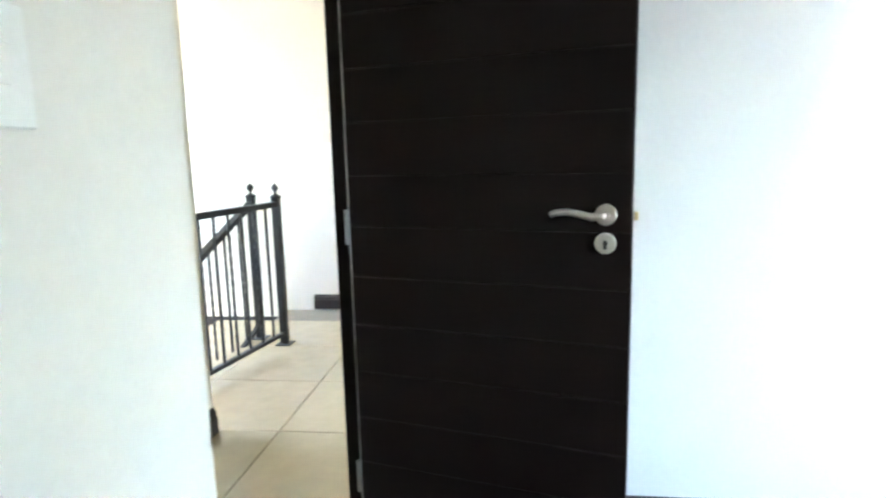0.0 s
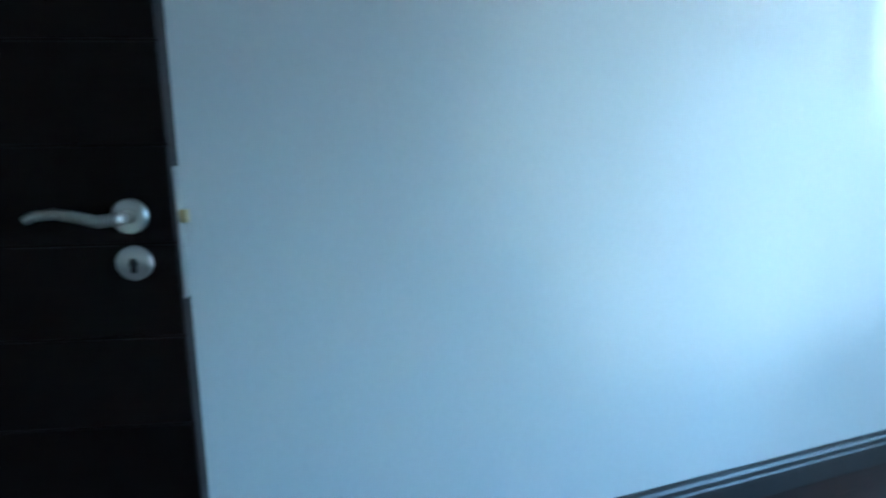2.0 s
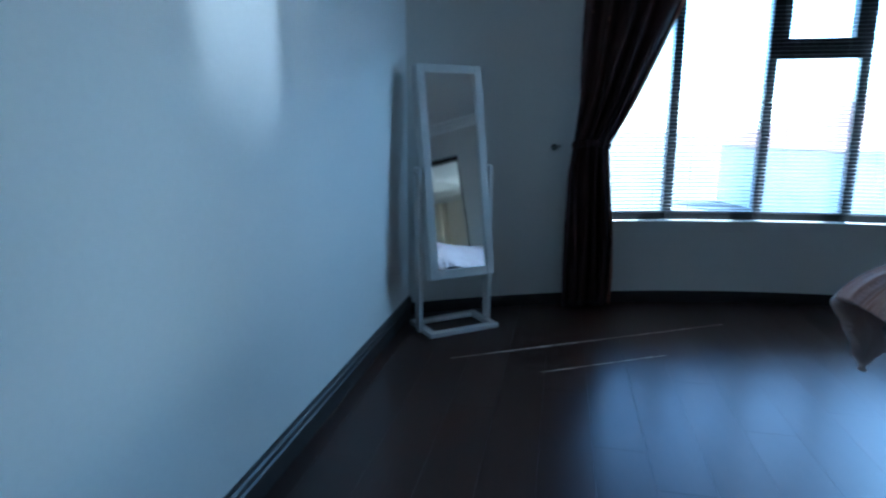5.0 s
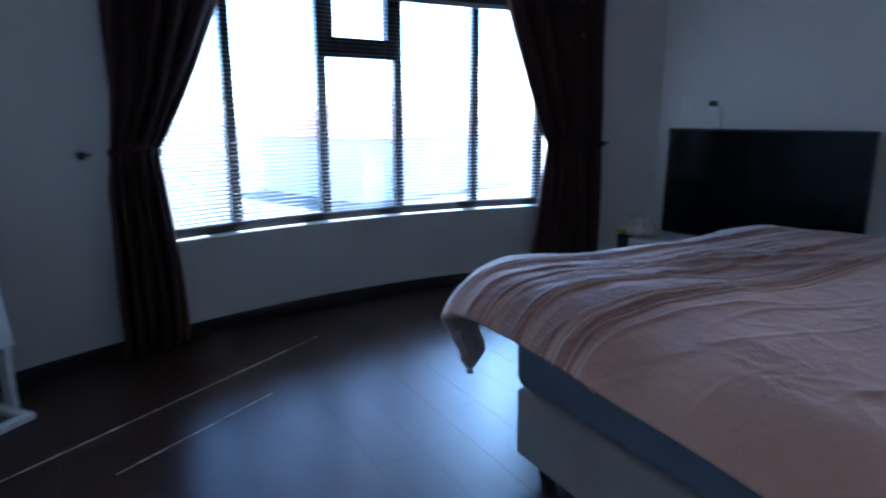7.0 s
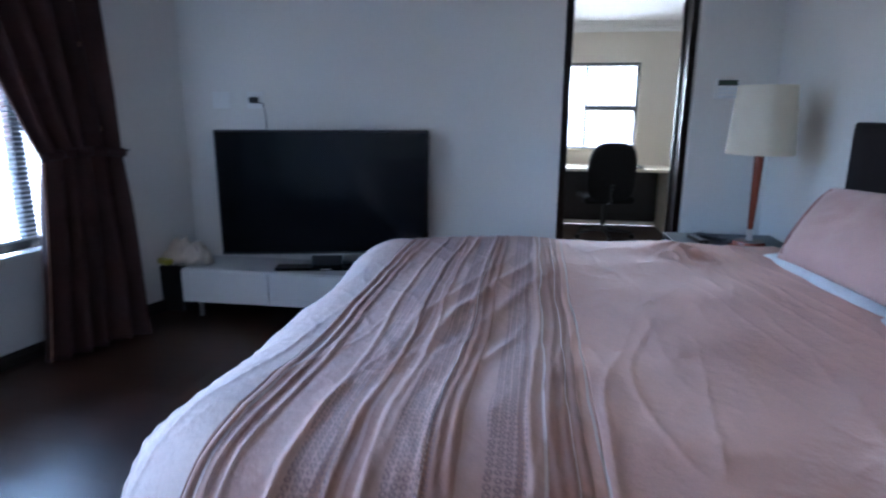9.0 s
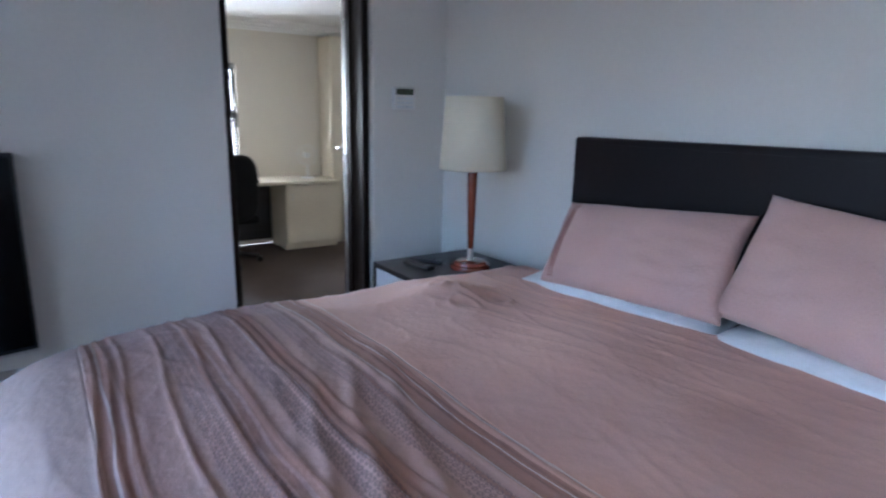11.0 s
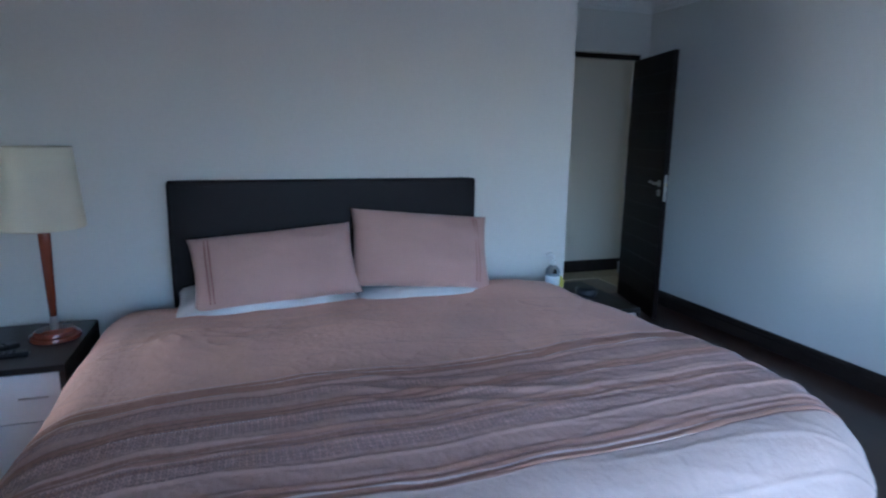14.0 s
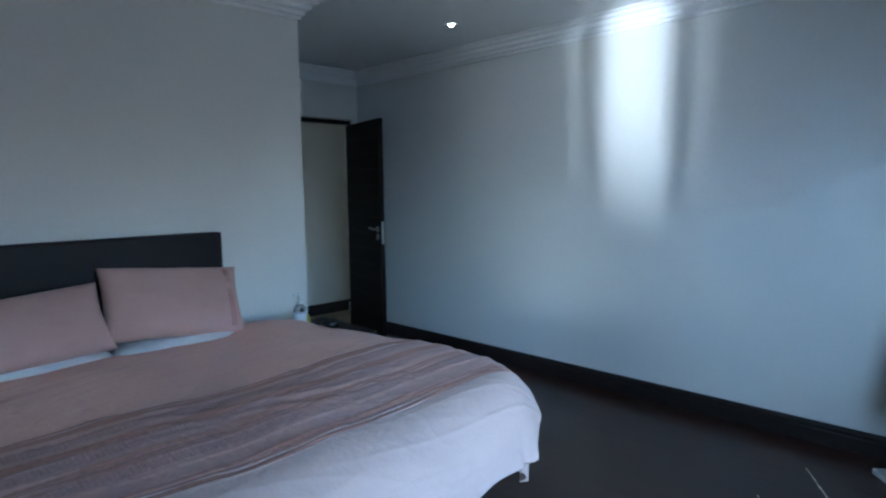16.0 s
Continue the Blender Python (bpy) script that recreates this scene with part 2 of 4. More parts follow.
def tube(points, radius, n=10, bm=None, flat=1.0):
    """A round bar along points."""
    own = bmesh.new()
    pts = [Vector(p) for p in points]
    rings = []
    for i, p in enumerate(pts):
        d = (pts[min(i + 1, len(pts) - 1)] - pts[max(i - 1, 0)]).normalized()
        side = d.cross(Vector((0, 0, 1)) if abs(d.z) < 0.9 else Vector((0, 1, 0))).normalized()
        up = side.cross(d)
        r = radius[i] if isinstance(radius, (list, tuple)) else radius
        rings.append([own.verts.new(p + side * r * math.cos(2 * math.pi * k / n) + up * r * flat * math.sin(2 * math.pi * k / n)) for k in range(n)])
    for a, b in zip(rings, rings[1:]):
        for k in range(n):
            own.faces.new((a[k], a[(k + 1) % n], b[(k + 1) % n], b[k]))
    own.faces.new(rings[0][::-1])
    own.faces.new(rings[-1])
    return merged(own, bm)


def sweep(path, profile, bm=None, closed=False):
    """A moulding: profile of (out, up) pairs carried along a path of (x, y, z) corners; out is to the left of the way."""
    own = bmesh.new()
    pts = [Vector(p) for p in path]
    rings = []
    for i, p in enumerate(pts):
        a = (p - pts[i - 1]).normalized() if i else None
        b = (pts[i + 1] - p).normalized() if i < len(pts) - 1 else None
        na = Vector((-a.y, a.x, 0)) if a else None
        nb = Vector((-b.y, b.x, 0)) if b else None
        n = (na + nb) / (1 + na.dot(nb)) if a and b else (na or nb)
        rings.append([own.verts.new(p + n * o + Vector((0, 0, u))) for o, u in profile])
    for a, b in zip(rings, rings[1:]):
        for k in range(len(profile)):
            own.faces.new((a[k], a[(k + 1) % len(profile)], b[(k + 1) % len(profile)], b[k]))
    own.faces.new(rings[0][::-1])
    own.faces.new(rings[-1])
    return merged(own, bm)


# ---- plan ----
XR, XL = 3.23, -1.45          # right wall, wall of the television
XC, YB = 1.535, 1.66          # end of the headboard wall, wall of the entrance door
CEIL, COR = 2.55, 0.12
ARC_X, ARC_Y, ARC_R = 0.6, 1.36, 5.2
SILL, HEAD = 0.54, 2.0
MULLION_X = (2.22, 1.64, 1.06, 0.52, -0.07, -0.59, -0.95)
DOOR_X0, DOOR_X1, DOOR_H = 2.26, 3.13, 2.05
STUDY_Y0, STUDY_Y1 = -1.12, -0.42
STUDY_X, STUDY_CEIL = -4.6, 2.10
T = 0.2
TE = 0.042                    # the thin partition that holds the entrance door


def arc(x, r=ARC_R):
    return ARC_Y - math.sqrt(r * r - (x - ARC_X) ** 2)


def arc_wall(x0, x1, z0, z1, steps, bm=None, r0=ARC_R, r1=ARC_R + T):
    """A length of the bowed wall between two x, from z0 to z1."""
    own = bmesh.new()
    a0, a1 = (math.asin((x - ARC_X) / ARC_R) for x in (x0, x1))
    rings = []
    for i in range(steps + 1):
        a = a0 + (a1 - a0) * i / steps
        rings.append([own.verts.new((ARC_X + r * math.sin(a), ARC_Y - r * math.cos(a), z)) for r, z in ((r0, z0), (r0, z1), (r1, z1), (r1, z0))])
    for a, b in zip(rings, rings[1:]):
        for k in range(4):
            own.faces.new((a[k], a[(k + 1) % 4], b[(k + 1) % 4], b[k]))
    own.faces.new(rings[0])
    own.faces.new(rings[-1][::-1])
    return merged(own, bm)


# ---- walls, floors, ceilings ----
structure("wall_east", box(XR, -3.75, 0, XR + T, YB + TE, CEIL), PLASTER, "pale grey painted plaster wall beside the bed")
structure("wall_north", box(XL - T, 0, 0, XC, 0.25, CEIL), PLASTER, "pale grey painted plaster wall behind the headboard")
wall = box(0.9 - T, YB, 0, DOOR_X0, YB + TE, CEIL)
box(DOOR_X0, YB, DOOR_H + 0.05, DOOR_X1 + 0.02, YB + TE, CEIL, bm=wall)
box(DOOR_X1 + 0.02, YB, 0, XR, YB + TE, CEIL, bm=wall)
structure("wall_entrance", wall, PLASTER, "pale grey plaster wall round the entrance door")
structure("wall_recess", box(0.9 - T, 0.25, 0, 0.9, YB, CEIL), PLASTER, "pale grey plaster wall of the entrance recess")
wall = box(XL - T, STUDY_Y1, 0, XL, 0, CEIL)
box(XL - T, STUDY_Y0, DOOR_H + 0.05, XL, STUDY_Y1, CEIL, bm=wall)
box(XL - T, -3.9, 0, XL, STUDY_Y0, CEIL, bm=wall)
structure("wall_west", wall, PLASTER, "pale grey plaster wall behind the television")
wall = arc_wall(XL, XR, 0, SILL - 0.02, 32)
arc_wall(XL, XR, HEAD, CEIL, 32, wall)
arc_wall(MULLION_X[0], XR, SILL - 0.02, HEAD, 8, wall)
arc_wall(XL, MULLION_X[-1], SILL - 0.02, HEAD, 4, wall)
structure("wall_south", wall, PLASTER, "bowed pale grey plaster wall round the bay window")
ceil = box(XL - T, -4.4, CEIL, XR + T, YB + T, CEIL + 0.15)
structure("ceiling", ceil, CEILING, "plain off-white painted ceiling")

SKIRT_PROFILE = [(0.0, 0.0), (0.019, 0.0), (0.019, 0.075), (0.014, 0.082), (0.014, 0.098), (0.008, 0.108), (0.006, 0.12), (0.0, 0.12)]
south = [(XL + (XR - XL) * i / 24, arc(XL + (XR - XL) * i / 24), 0) for i in range(25)]
for run in ([(XC, 0.25, 0), (XC, 0, 0), (XL, 0, 0), (XL, STUDY_Y1 + 0.002, 0)], [(XR, arc(XR), 0), (XR, YB, 0), (DOOR_X1 + 0.04, YB, 0)], [(XL, STUDY_Y0 - 0.002, 0), (XL, arc(XL), 0)],
            [(DOOR_X0 - 0.01, YB, 0), (0.9, YB, 0), (0.9, 0.25, 0), (XC, 0.25, 0)]):
    structure("baseboard", sweep(run, SKIRT_PROFILE), SKIRT, "dark stained moulded wooden skirting board")
structure("baseboard", sweep(south, [(o, u * 0.58) for o, u in SKIRT_PROFILE]), SKIRT, "dark stained curved wooden skirting board")
CORNICE_PROFILE = [(0.0, 0.0), (0.012, 0.0), (0.014, 0.018), (0.03, 0.024), (0.034, 0.044), (0.058, 0.056), (0.064, 0.078), (0.092, 0.088), (0.098, 0.104), (0.12, 0.108), (0.12, 0.12), (0.0, 0.12)]
ring = [(0.9, 0.25, CEIL - COR), (XC, 0.25, CEIL - COR), (XC, 0, CEIL - COR), (XL, 0, CEIL - COR), (XL, arc(XL), CEIL - COR)] + [(x, y, CEIL - COR) for x, y, _ in south[1:-1]] + [(XR, arc(XR), CEIL - COR), (XR, YB, CEIL - COR), (0.9, YB, CEIL - COR)]
structure("trim", sweep(ring, CORNICE_PROFILE), CORNICE, "stepped off-white plaster cornice", "cornice")


# ---- bay window ----
def window_bay():
    verts = [Vector((x, arc(x, ARC_R + 0.115), 0)) for x in MULLION_X]
    win = thing("window_1", "dark framed bay window in straight facets with opening fanlight", "window", kind="structure")
    for i, v in enumerate(verts):
        a = verts[max(i - 1, 0)]
        b = verts[min(i + 1, len(verts) - 1)]
        d = (b - a).normalized()
        m = Matrix.Translation(v) @ Matrix.Rotation(math.atan2(d.y, d.x), 4, "Z")
        part("mullion", moved(box(-0.028, -0.035, SILL, 0.028, 0.035, HEAD, 0.004), m), FRAME, win)
    for i, (a, b) in enumerate(zip(verts, verts[1:])):
        d = (b - a)
        length = d.length
        m = Matrix.Translation(a) @ Matrix.Rotation(math.atan2(d.y, d.x), 4, "Z")
        part("bottom_rail", moved(box(0.03, -0.03, SILL, length - 0.03, 0.03, SILL + 0.045, 0.003), m), FRAME, win)
        part("top_rail", moved(box(0.03, -0.03, HEAD - 0.045, length - 0.03, 0.03, HEAD, 0.003), m), FRAME, win)
        levels = [(SILL + 0.045, HEAD - 0.045)]
        if i == 2:
            levels = [(SILL + 0.045, 1.56), (1.72, HEAD - 0.045)]
            part("transom", moved(box(0.03, -0.03, 1.56, length - 0.03, 0.03, 1.62, 0.003), m), FRAME, win)
            sash = box(0.03, -0.04, 1.62, length - 0.03, 0.04, 1.68, 0.003)
            for x0, x1 in ((0.03, 0.085), (length - 0.085, length - 0.03)):
                box(x0, -0.04, 1.68, x1, 0.04, HEAD - 0.046, 0.003, sash)
            part("fanlight_sash", moved(sash, m), FRAME, win)
        for z0, z1 in levels:
            pane = part("pane", moved(box(0.03, -0.003, z0, length - 0.03, 0.003, z1), m), GLASS, win)
            pane.visible_shadow = False
    ledge = arc_wall(MULLION_X[-1], MULLION_X[0], SILL - 0.02, SILL, 24, None, ARC_R - 0.015, ARC_R + T)
    part("window_sill", ledge, PLASTER, win)
    return verts


bay = window_bay()


def blind(a, b, inward, z0=SILL + 0.05, z1=HEAD - 0.05, step=0.024, raised=0.0):
    """A venetian blind of flat slats between two points, hung on the room side of the glass."""
    d = (b - a)
    length = d.length
    turn = Matrix.Rotation(math.atan2(d.y, d.x), 4, "Z")
    n = Vector((-d.y, d.x, 0)).normalized() * inward
    top = thing("venetian_blind", "lowered pale grey slatted venetian blind with open slats", "blind", Matrix.Translation(a + n) @ turn, "blinds of the bay window")
    part("head_rail", box(0.004, -0.015, z1 - 0.03, length - 0.004, 0.015, z1, 0.002), SLAT, top)
    part("bottom_rail", box(0.004, -0.012, z0, length - 0.004, 0.012, z0 + 0.012, 0.002), SLAT, top)
    slat = bmesh.new()
    xs, ys = (0.004, length - 0.004), (-0.0125, -0.004, 0.004, 0.0125)
    rows = [[slat.verts.new((x, y, 0.0016 - 10 * y * y)) for y in ys] for x in xs]
    low = [[slat.verts.new((x, y, 0.0008 - 10 * y * y)) for y in ys] for x in xs]
    for k in range(3):
        slat.faces.new((rows[0][k], rows[1][k], rows[1][k + 1], rows[0][k + 1]))
        slat.faces.new((low[0][k + 1], low[1][k + 1], low[1][k], low[0][k]))
    for k, w in ((0, 1), (3, -1)):
        slat.faces.new((rows[0][k], low[0][k], low[1][k], rows[1][k])[::w])
    first = part("slat", slat, SLAT, top)
    first.rotation_euler.x = radians(9)
    first.location.z = z0 + 0.03
    for k in range(1, int((z1 - z0 - 0.07) / step)):
        ob = first.copy()
        scene.collection.objects.link(ob)
        ob.location.z = z0 + 0.03 + k * step
    for x in (0.12, length - 0.12):
        part("cord", tube([(x, 0, z0), (x, 0, z1)], 0.0012, 5), SLAT, top)
    return top


for a, b in zip(bay, bay[1:]):
    blind(a, b, -0.06)


# ---- entrance door ----
def door_leaf(name, label, hinge, angle, width, height, handed, boards=14, fittings=True):
    """A door of stacked boards with fine grooves, hinged at the origin, closed along +x; handed: the side (y) of the fittings."""
    door = thing(name, label, "door", Matrix.Translation(hinge) @ Matrix.Rotation(angle, 4, "Z"), kind="structure")
    part("core", box(0.0, -0.016, 0.008, width, 0.016, height - 0.001, 0.001), DOOR, door)
    step = (height - 0.01) / boards
    first = part("panel", box(0.001, -0.020, 0.0, width - 0.001, 0.020, step - 0.004, 0.0015, seg=1), DOOR, door)
    first.location.z = 0.01
    for k in range(1, boards):
        ob = first.copy()
        scene.collection.objects.link(ob)
        ob.location.z = 0.01 + k * step
    if fittings:
        hx, hz = width - 0.062, 1.063
        for side in (1, -1):
            m = Matrix.Translation((hx, side * 0.020, hz)) @ Matrix.Rotation(radians(-90 * side), 4, "X")
            part("rose", moved(lathe([(0.026, 0), (0.026, 0.007), (0.024, 0.009), (0.010, 0.010), (0.010, 0.030)], 28), m), STEEL, door, smooth=False)
            bar = [(hx, side * 0.050, hz), (hx - 0.006, side * 0.055, hz), (hx - 0.03, side * 0.056, hz - 0.003), (hx - 0.06, side * 0.054, hz + 0.004), (hx - 0.09, side * 0.052, hz + 0.009), (hx - 0.118, side * 0.050, hz + 0.006), (hx - 0.13, side * 0.049, hz)]
            part("lever", tube(bar, [0.009, 0.0095, 0.0095, 0.009, 0.0085, 0.008, 0.0075], 12), STEEL, door, "brushed steel lever handle", True)
            k = Matrix.Translation((hx, side * 0.020, hz - 0.07)) @ Matrix.Rotation(radians(-90 * side), 4, "X")
            esc = part("escutcheon", moved(lathe([(0.026, 0), (0.026, 0.006), (0.024, 0.008), (0.001, 0.008)], 28), k), STEEL, door)
            slot = box(-0.0045, -0.014, 0.008, 0.0045, 0.008, 0.0092)
            lathe([(0.0065, 0.008), (0.0065, 0.0092)], 12, slot)
            part("keyhole", moved(slot, k), BLACK_PLASTIC, esc)
        part("lock_plate", box(width - 0.001, -0.011, hz - 0.13, width + 0.002, 0.011, hz + 0.07, 0.0008), STEEL, door)
        part("latch", box(width + 0.002, -0.008, hz - 0.014, width + 0.013, 0.008, hz + 0.006, 0.001), BRASS, door)
    for z in (0.25, height / 2, height - 0.25):
        part("hinge", tube([(-0.006, handed * 0.024, z - 0.05), (-0.006, handed * 0.024, z + 0.05)], 0.007, 10), STEEL, door)
    return door


HINGE, EDGE = Vector((3.083, 1.634, 0)), Vector((2.885, 0.885, 0))
swing = EDGE - HINGE
door_leaf("door_1", "open dark brown wooden door with fine horizontal grooves", HINGE, math.atan2(swing.y, swing.x), swing.length, 2.035, -1)


def door_frame(name, label, x0, x1, depth0, depth1, h, m, both=True, thick=0.035):
    """Three dark boards lining an opening that runs along x."""
    f = thing(name, label, "door frame", m, kind="structure")
    for a, b in ((x1 - thick, x1), (x0, x0 + thick))[:1 + both]:
        part("jamb", box(a, depth0, 0, b, depth1, h, 0.003), DOOR, f)
    part("head", box(x0, depth0, h, x1, depth1, h + 0.04, 0.003), DOOR, f)
    for a, b in ((x1 - 0.047, x1 - 0.035), (x0 + 0.035, x0 + 0.047))[:2 * both]:
        part("stop", box(a, max(depth1 - 0.025, depth0 + 0.002), 0, b, depth1 - 0.003, h, 0.002), DOOR, f)
    return f


door_frame("door_frame_1", "dark stained wooden frame of the entrance door", DOOR_X0 + 0.004, DOOR_X1 + 0.016, YB + 0.004, YB + TE, DOOR_H, Matrix(), False, 0.015)
door_frame("door_frame_2", "dark stained wooden frame of the study door", STUDY_Y0 + 0.003, STUDY_Y1 - 0.003, 0.04, T - 0.015, DOOR_H, Matrix.Translation((XL, 0, 0)) @ Matrix.Rotation(radians(90), 4, "Z"))
door_leaf("door_2", "open dark brown study door with fine horizontal grooves", Vector((XL - T - 0.022, STUDY_Y1 - 0.018, 0)), radians(157), 0.70, 2.03, 1)
lock = thing("strike_plate", "small steel strike plate let into the study door jamb", "strike plate", pose(XL - 0.11, STUDY_Y0 + 0.0385, 1.04))
part("plate", box(-0.014, -0.0005, -0.08, 0.014, 0.0015, 0.08, 0.0005), STEEL, lock)
part("slot", box(-0.007, 0.0012, -0.02, 0.007, 0.0022, 0.02), BLACK_PLASTIC, lock)
switch = thing("light_switch", "white plastic light switch plate on the wall", "light switch", pose(1.93, YB - 0.001, 1.31))
part("plate", box(-0.04, -0.009, -0.06, 0.04, 0, 0.06, 0.003), PLASTIC, switch)
part("rocker", box(-0.012, -0.013, -0.02, 0.012, -0.008, 0.02, 0.002), PLASTIC, switch)

# ---- landing beyond the door ----
structure("wall_landing_side", box(2.06, 2.52, 0, 3.81, 2.66, CEIL), LANDING, "cream plaster wall of the stair landing")
structure("wall_landing_far", box(6.0, -0.2, -2.6, 6.2, 6.2, 3.0), LANDING, "bright cream plaster wall beyond the stairs")
# out of view; its opening is added to let daylight onto the landing
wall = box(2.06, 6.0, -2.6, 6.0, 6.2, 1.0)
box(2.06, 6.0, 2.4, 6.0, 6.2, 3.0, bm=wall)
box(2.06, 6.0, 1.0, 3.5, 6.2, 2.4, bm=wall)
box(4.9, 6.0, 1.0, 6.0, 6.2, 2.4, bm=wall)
structure("wall_landing_stair", wall, LANDING, "cream plaster wall at the back of the stairwell with an added unseen opening")
structure("wall_landing_west", box(1.86, YB + TE, -2.6, 2.06, 6.2, 3.0), LANDING, "cream plaster wall closing the landing")
structure("wall_landing_south", box(XR + T, -0.2, 0, 6.0, 0.0, 3.0), LANDING, "cream plaster wall closing the landing")
structure("ceiling_landing", box(1.86, -0.2, 2.75, 6.2, 6.2, 2.9), CEILING, "white ceiling over the landing and stairs")
structure("trim", sweep([(6.0, 0.0, 2.45), (6.0, 6.0, 2.45)], [(0.0, 0.0), (0.02, 0.0), (0.06, 0.10), (0.06, 0.3), (0.0, 0.3)]), CORNICE, "white plaster cornice above the stairs", "cornice")
structure("baseboard", sweep([(2.2, 2.52, 0), (3.81, 2.52, 0)][::-1], SKIRT_PROFILE), SKIRT, "dark stained moulded wooden skirting board")
structure("baseboard", sweep([(6.0, 0.0, 0), (6.0, 2.78, 0)], SKIRT_PROFILE), SKIRT, "dark stained moulded wooden skirting board")
structure("baseboard", sweep([(6.0, 2.95, -0.19), (6.0, 4.2, -0.19)], SKIRT_PROFILE), SKIRT, "dark stained moulded wooden skirting board")
switch = thing("light_switch", "white plastic light switch plate on the landing wall", "light switch", pose(5.999, 2.62, 1.27, 0, 0, -90))
part("plate", box(-0.04, -0.009, -0.06, 0.04, 0, 0.06, 0.003), PLASTIC, switch)
part("rocker", box(-0.012, -0.013, -0.02, 0.012, -0.008, 0.02, 0.002), PLASTIC, switch)


def baluster(x, y, z0, z1, twisted, parent):
    if not twisted:
        part("baluster", moved(box(-0.007, -0.007, z0, 0.007, 0.007, z1, 0.001), Matrix.Translation((x, y, 0))), IRON, parent)
        return
    bm = bmesh.new()
    rings = []
    n = 36
    for i in range(n + 1):
        z = z0 + (z1 - z0) * i / n
        a = max(0.0, min(1.0, (i - 4) / (n - 8))) * 5 * math.pi
        rings.append([bm.verts.new((x + 0.0095 * math.cos(a + k * math.pi / 2), y + 0.0095 * math.sin(a + k * math.pi / 2), z)) for k in range(4)])
    for a, b in zip(rings, rings[1:]):
        for k in range(4):
            bm.faces.new((a[k], a[(k + 1) % 4], b[(k + 1) % 4], b[k]))
    part("baluster", bm, IRON, parent)


def newel(p, h, parent):
    x, y, z = p
    post = part("post", moved(box(-0.024, -0.024, z, 0.024, 0.024, z + h, 0.003), Matrix.Translation((x, y, 0))), IRON, parent)
    part("foot_plate", moved(box(-0.05, -0.05, z, 0.05, 0.05, z + 0.008, 0.001), Matrix.Translation((x, y, 0))), IRON, post)
    part("finial", moved(lathe([(0.034, 0), (0.036, 0.012), (0.02, 0.02), (0.010, 0.028), (0.010, 0.04), (0.019, 0.05), (0.024, 0.064), (0.019, 0.078), (0.006, 0.088), (0.002, 0.096)], 16), Matrix.Translation((x, y, z + h))), IRON, post)


def bar(a, b, w, h, name, parent):
    a, b = Vector(a), Vector(b)
    d = b - a
    m = Matrix.Translation(a) @ d.to_track_quat("X", "Z").to_matrix().to_4x4()
    part(name, moved(box(0, -w / 2, -h / 2, d.length, w / 2, h / 2, 0.003), m), IRON, parent)


def railing():
    rail = thing("railing", "black wrought iron landing railing with twisted balusters", "railing")
    a, b = Vector((5.08, 2.68, 0)), Vector((3.62, 2.95, 0))
    newel(a, 0.97, rail)
    bar(a + Vector((0, 0, 0.93)), b + Vector((0, 0, 0.93)), 0.05, 0.035, "top_rail", rail)
    bar(a + Vector((0, 0, 0.075)), b + Vector((0, 0, 0.075)), 0.035, 0.022, "bottom_rail", rail)
    n = 12
    for i in range(1, n):
        p = a.lerp(b, i / n)
        baluster(p.x, p.y, 0.085, 0.915, i % 2 == 0, rail)
    stair = thing("stair_railing", "black wrought iron stair railing sloping down", "railing")
    c, d = Vector((5.2, 2.9, 0)), Vector((3.4, 3.25, -0.95))
    newel(c, 0.97, stair)
    bar(c + Vector((0, 0, 0.93)), d + Vector((0, 0, 0.93)), 0.05, 0.035, "hand_rail", stair)
    bar(c + Vector((0, 0, 0.10)), d + Vector((0, 0, 0.10)), 0.035, 0.022, "bottom_rail", stair)
    for i in range(1, n):
        p = c.lerp(d, i / n)
        baluster(p.x, p.y, p.z + 0.11, p.z + 0.915, i % 2 == 1, stair)


railing()
structure("stairs", box(2.06, 2.98, -1.6, 6.0, 4.1, -1.2, 0.01), TILE, "tiled half landing of the stairs below")

# ---- downlight ----
light = thing("downlight", "small round recessed ceiling downlight, lit", "ceiling light", pose(2.61, -0.24, CEIL - 0.001))
part("rim", moved(lathe([(0.026, -0.004), (0.046, -0.006), (0.048, -0.002), (0.048, 0.0), (0.026, 0.0)], 28), Matrix()), STEEL, light)
part("bulb", lathe([(0.017, -0.0085), (0.017, -0.0045)], 24), GLOW, light)


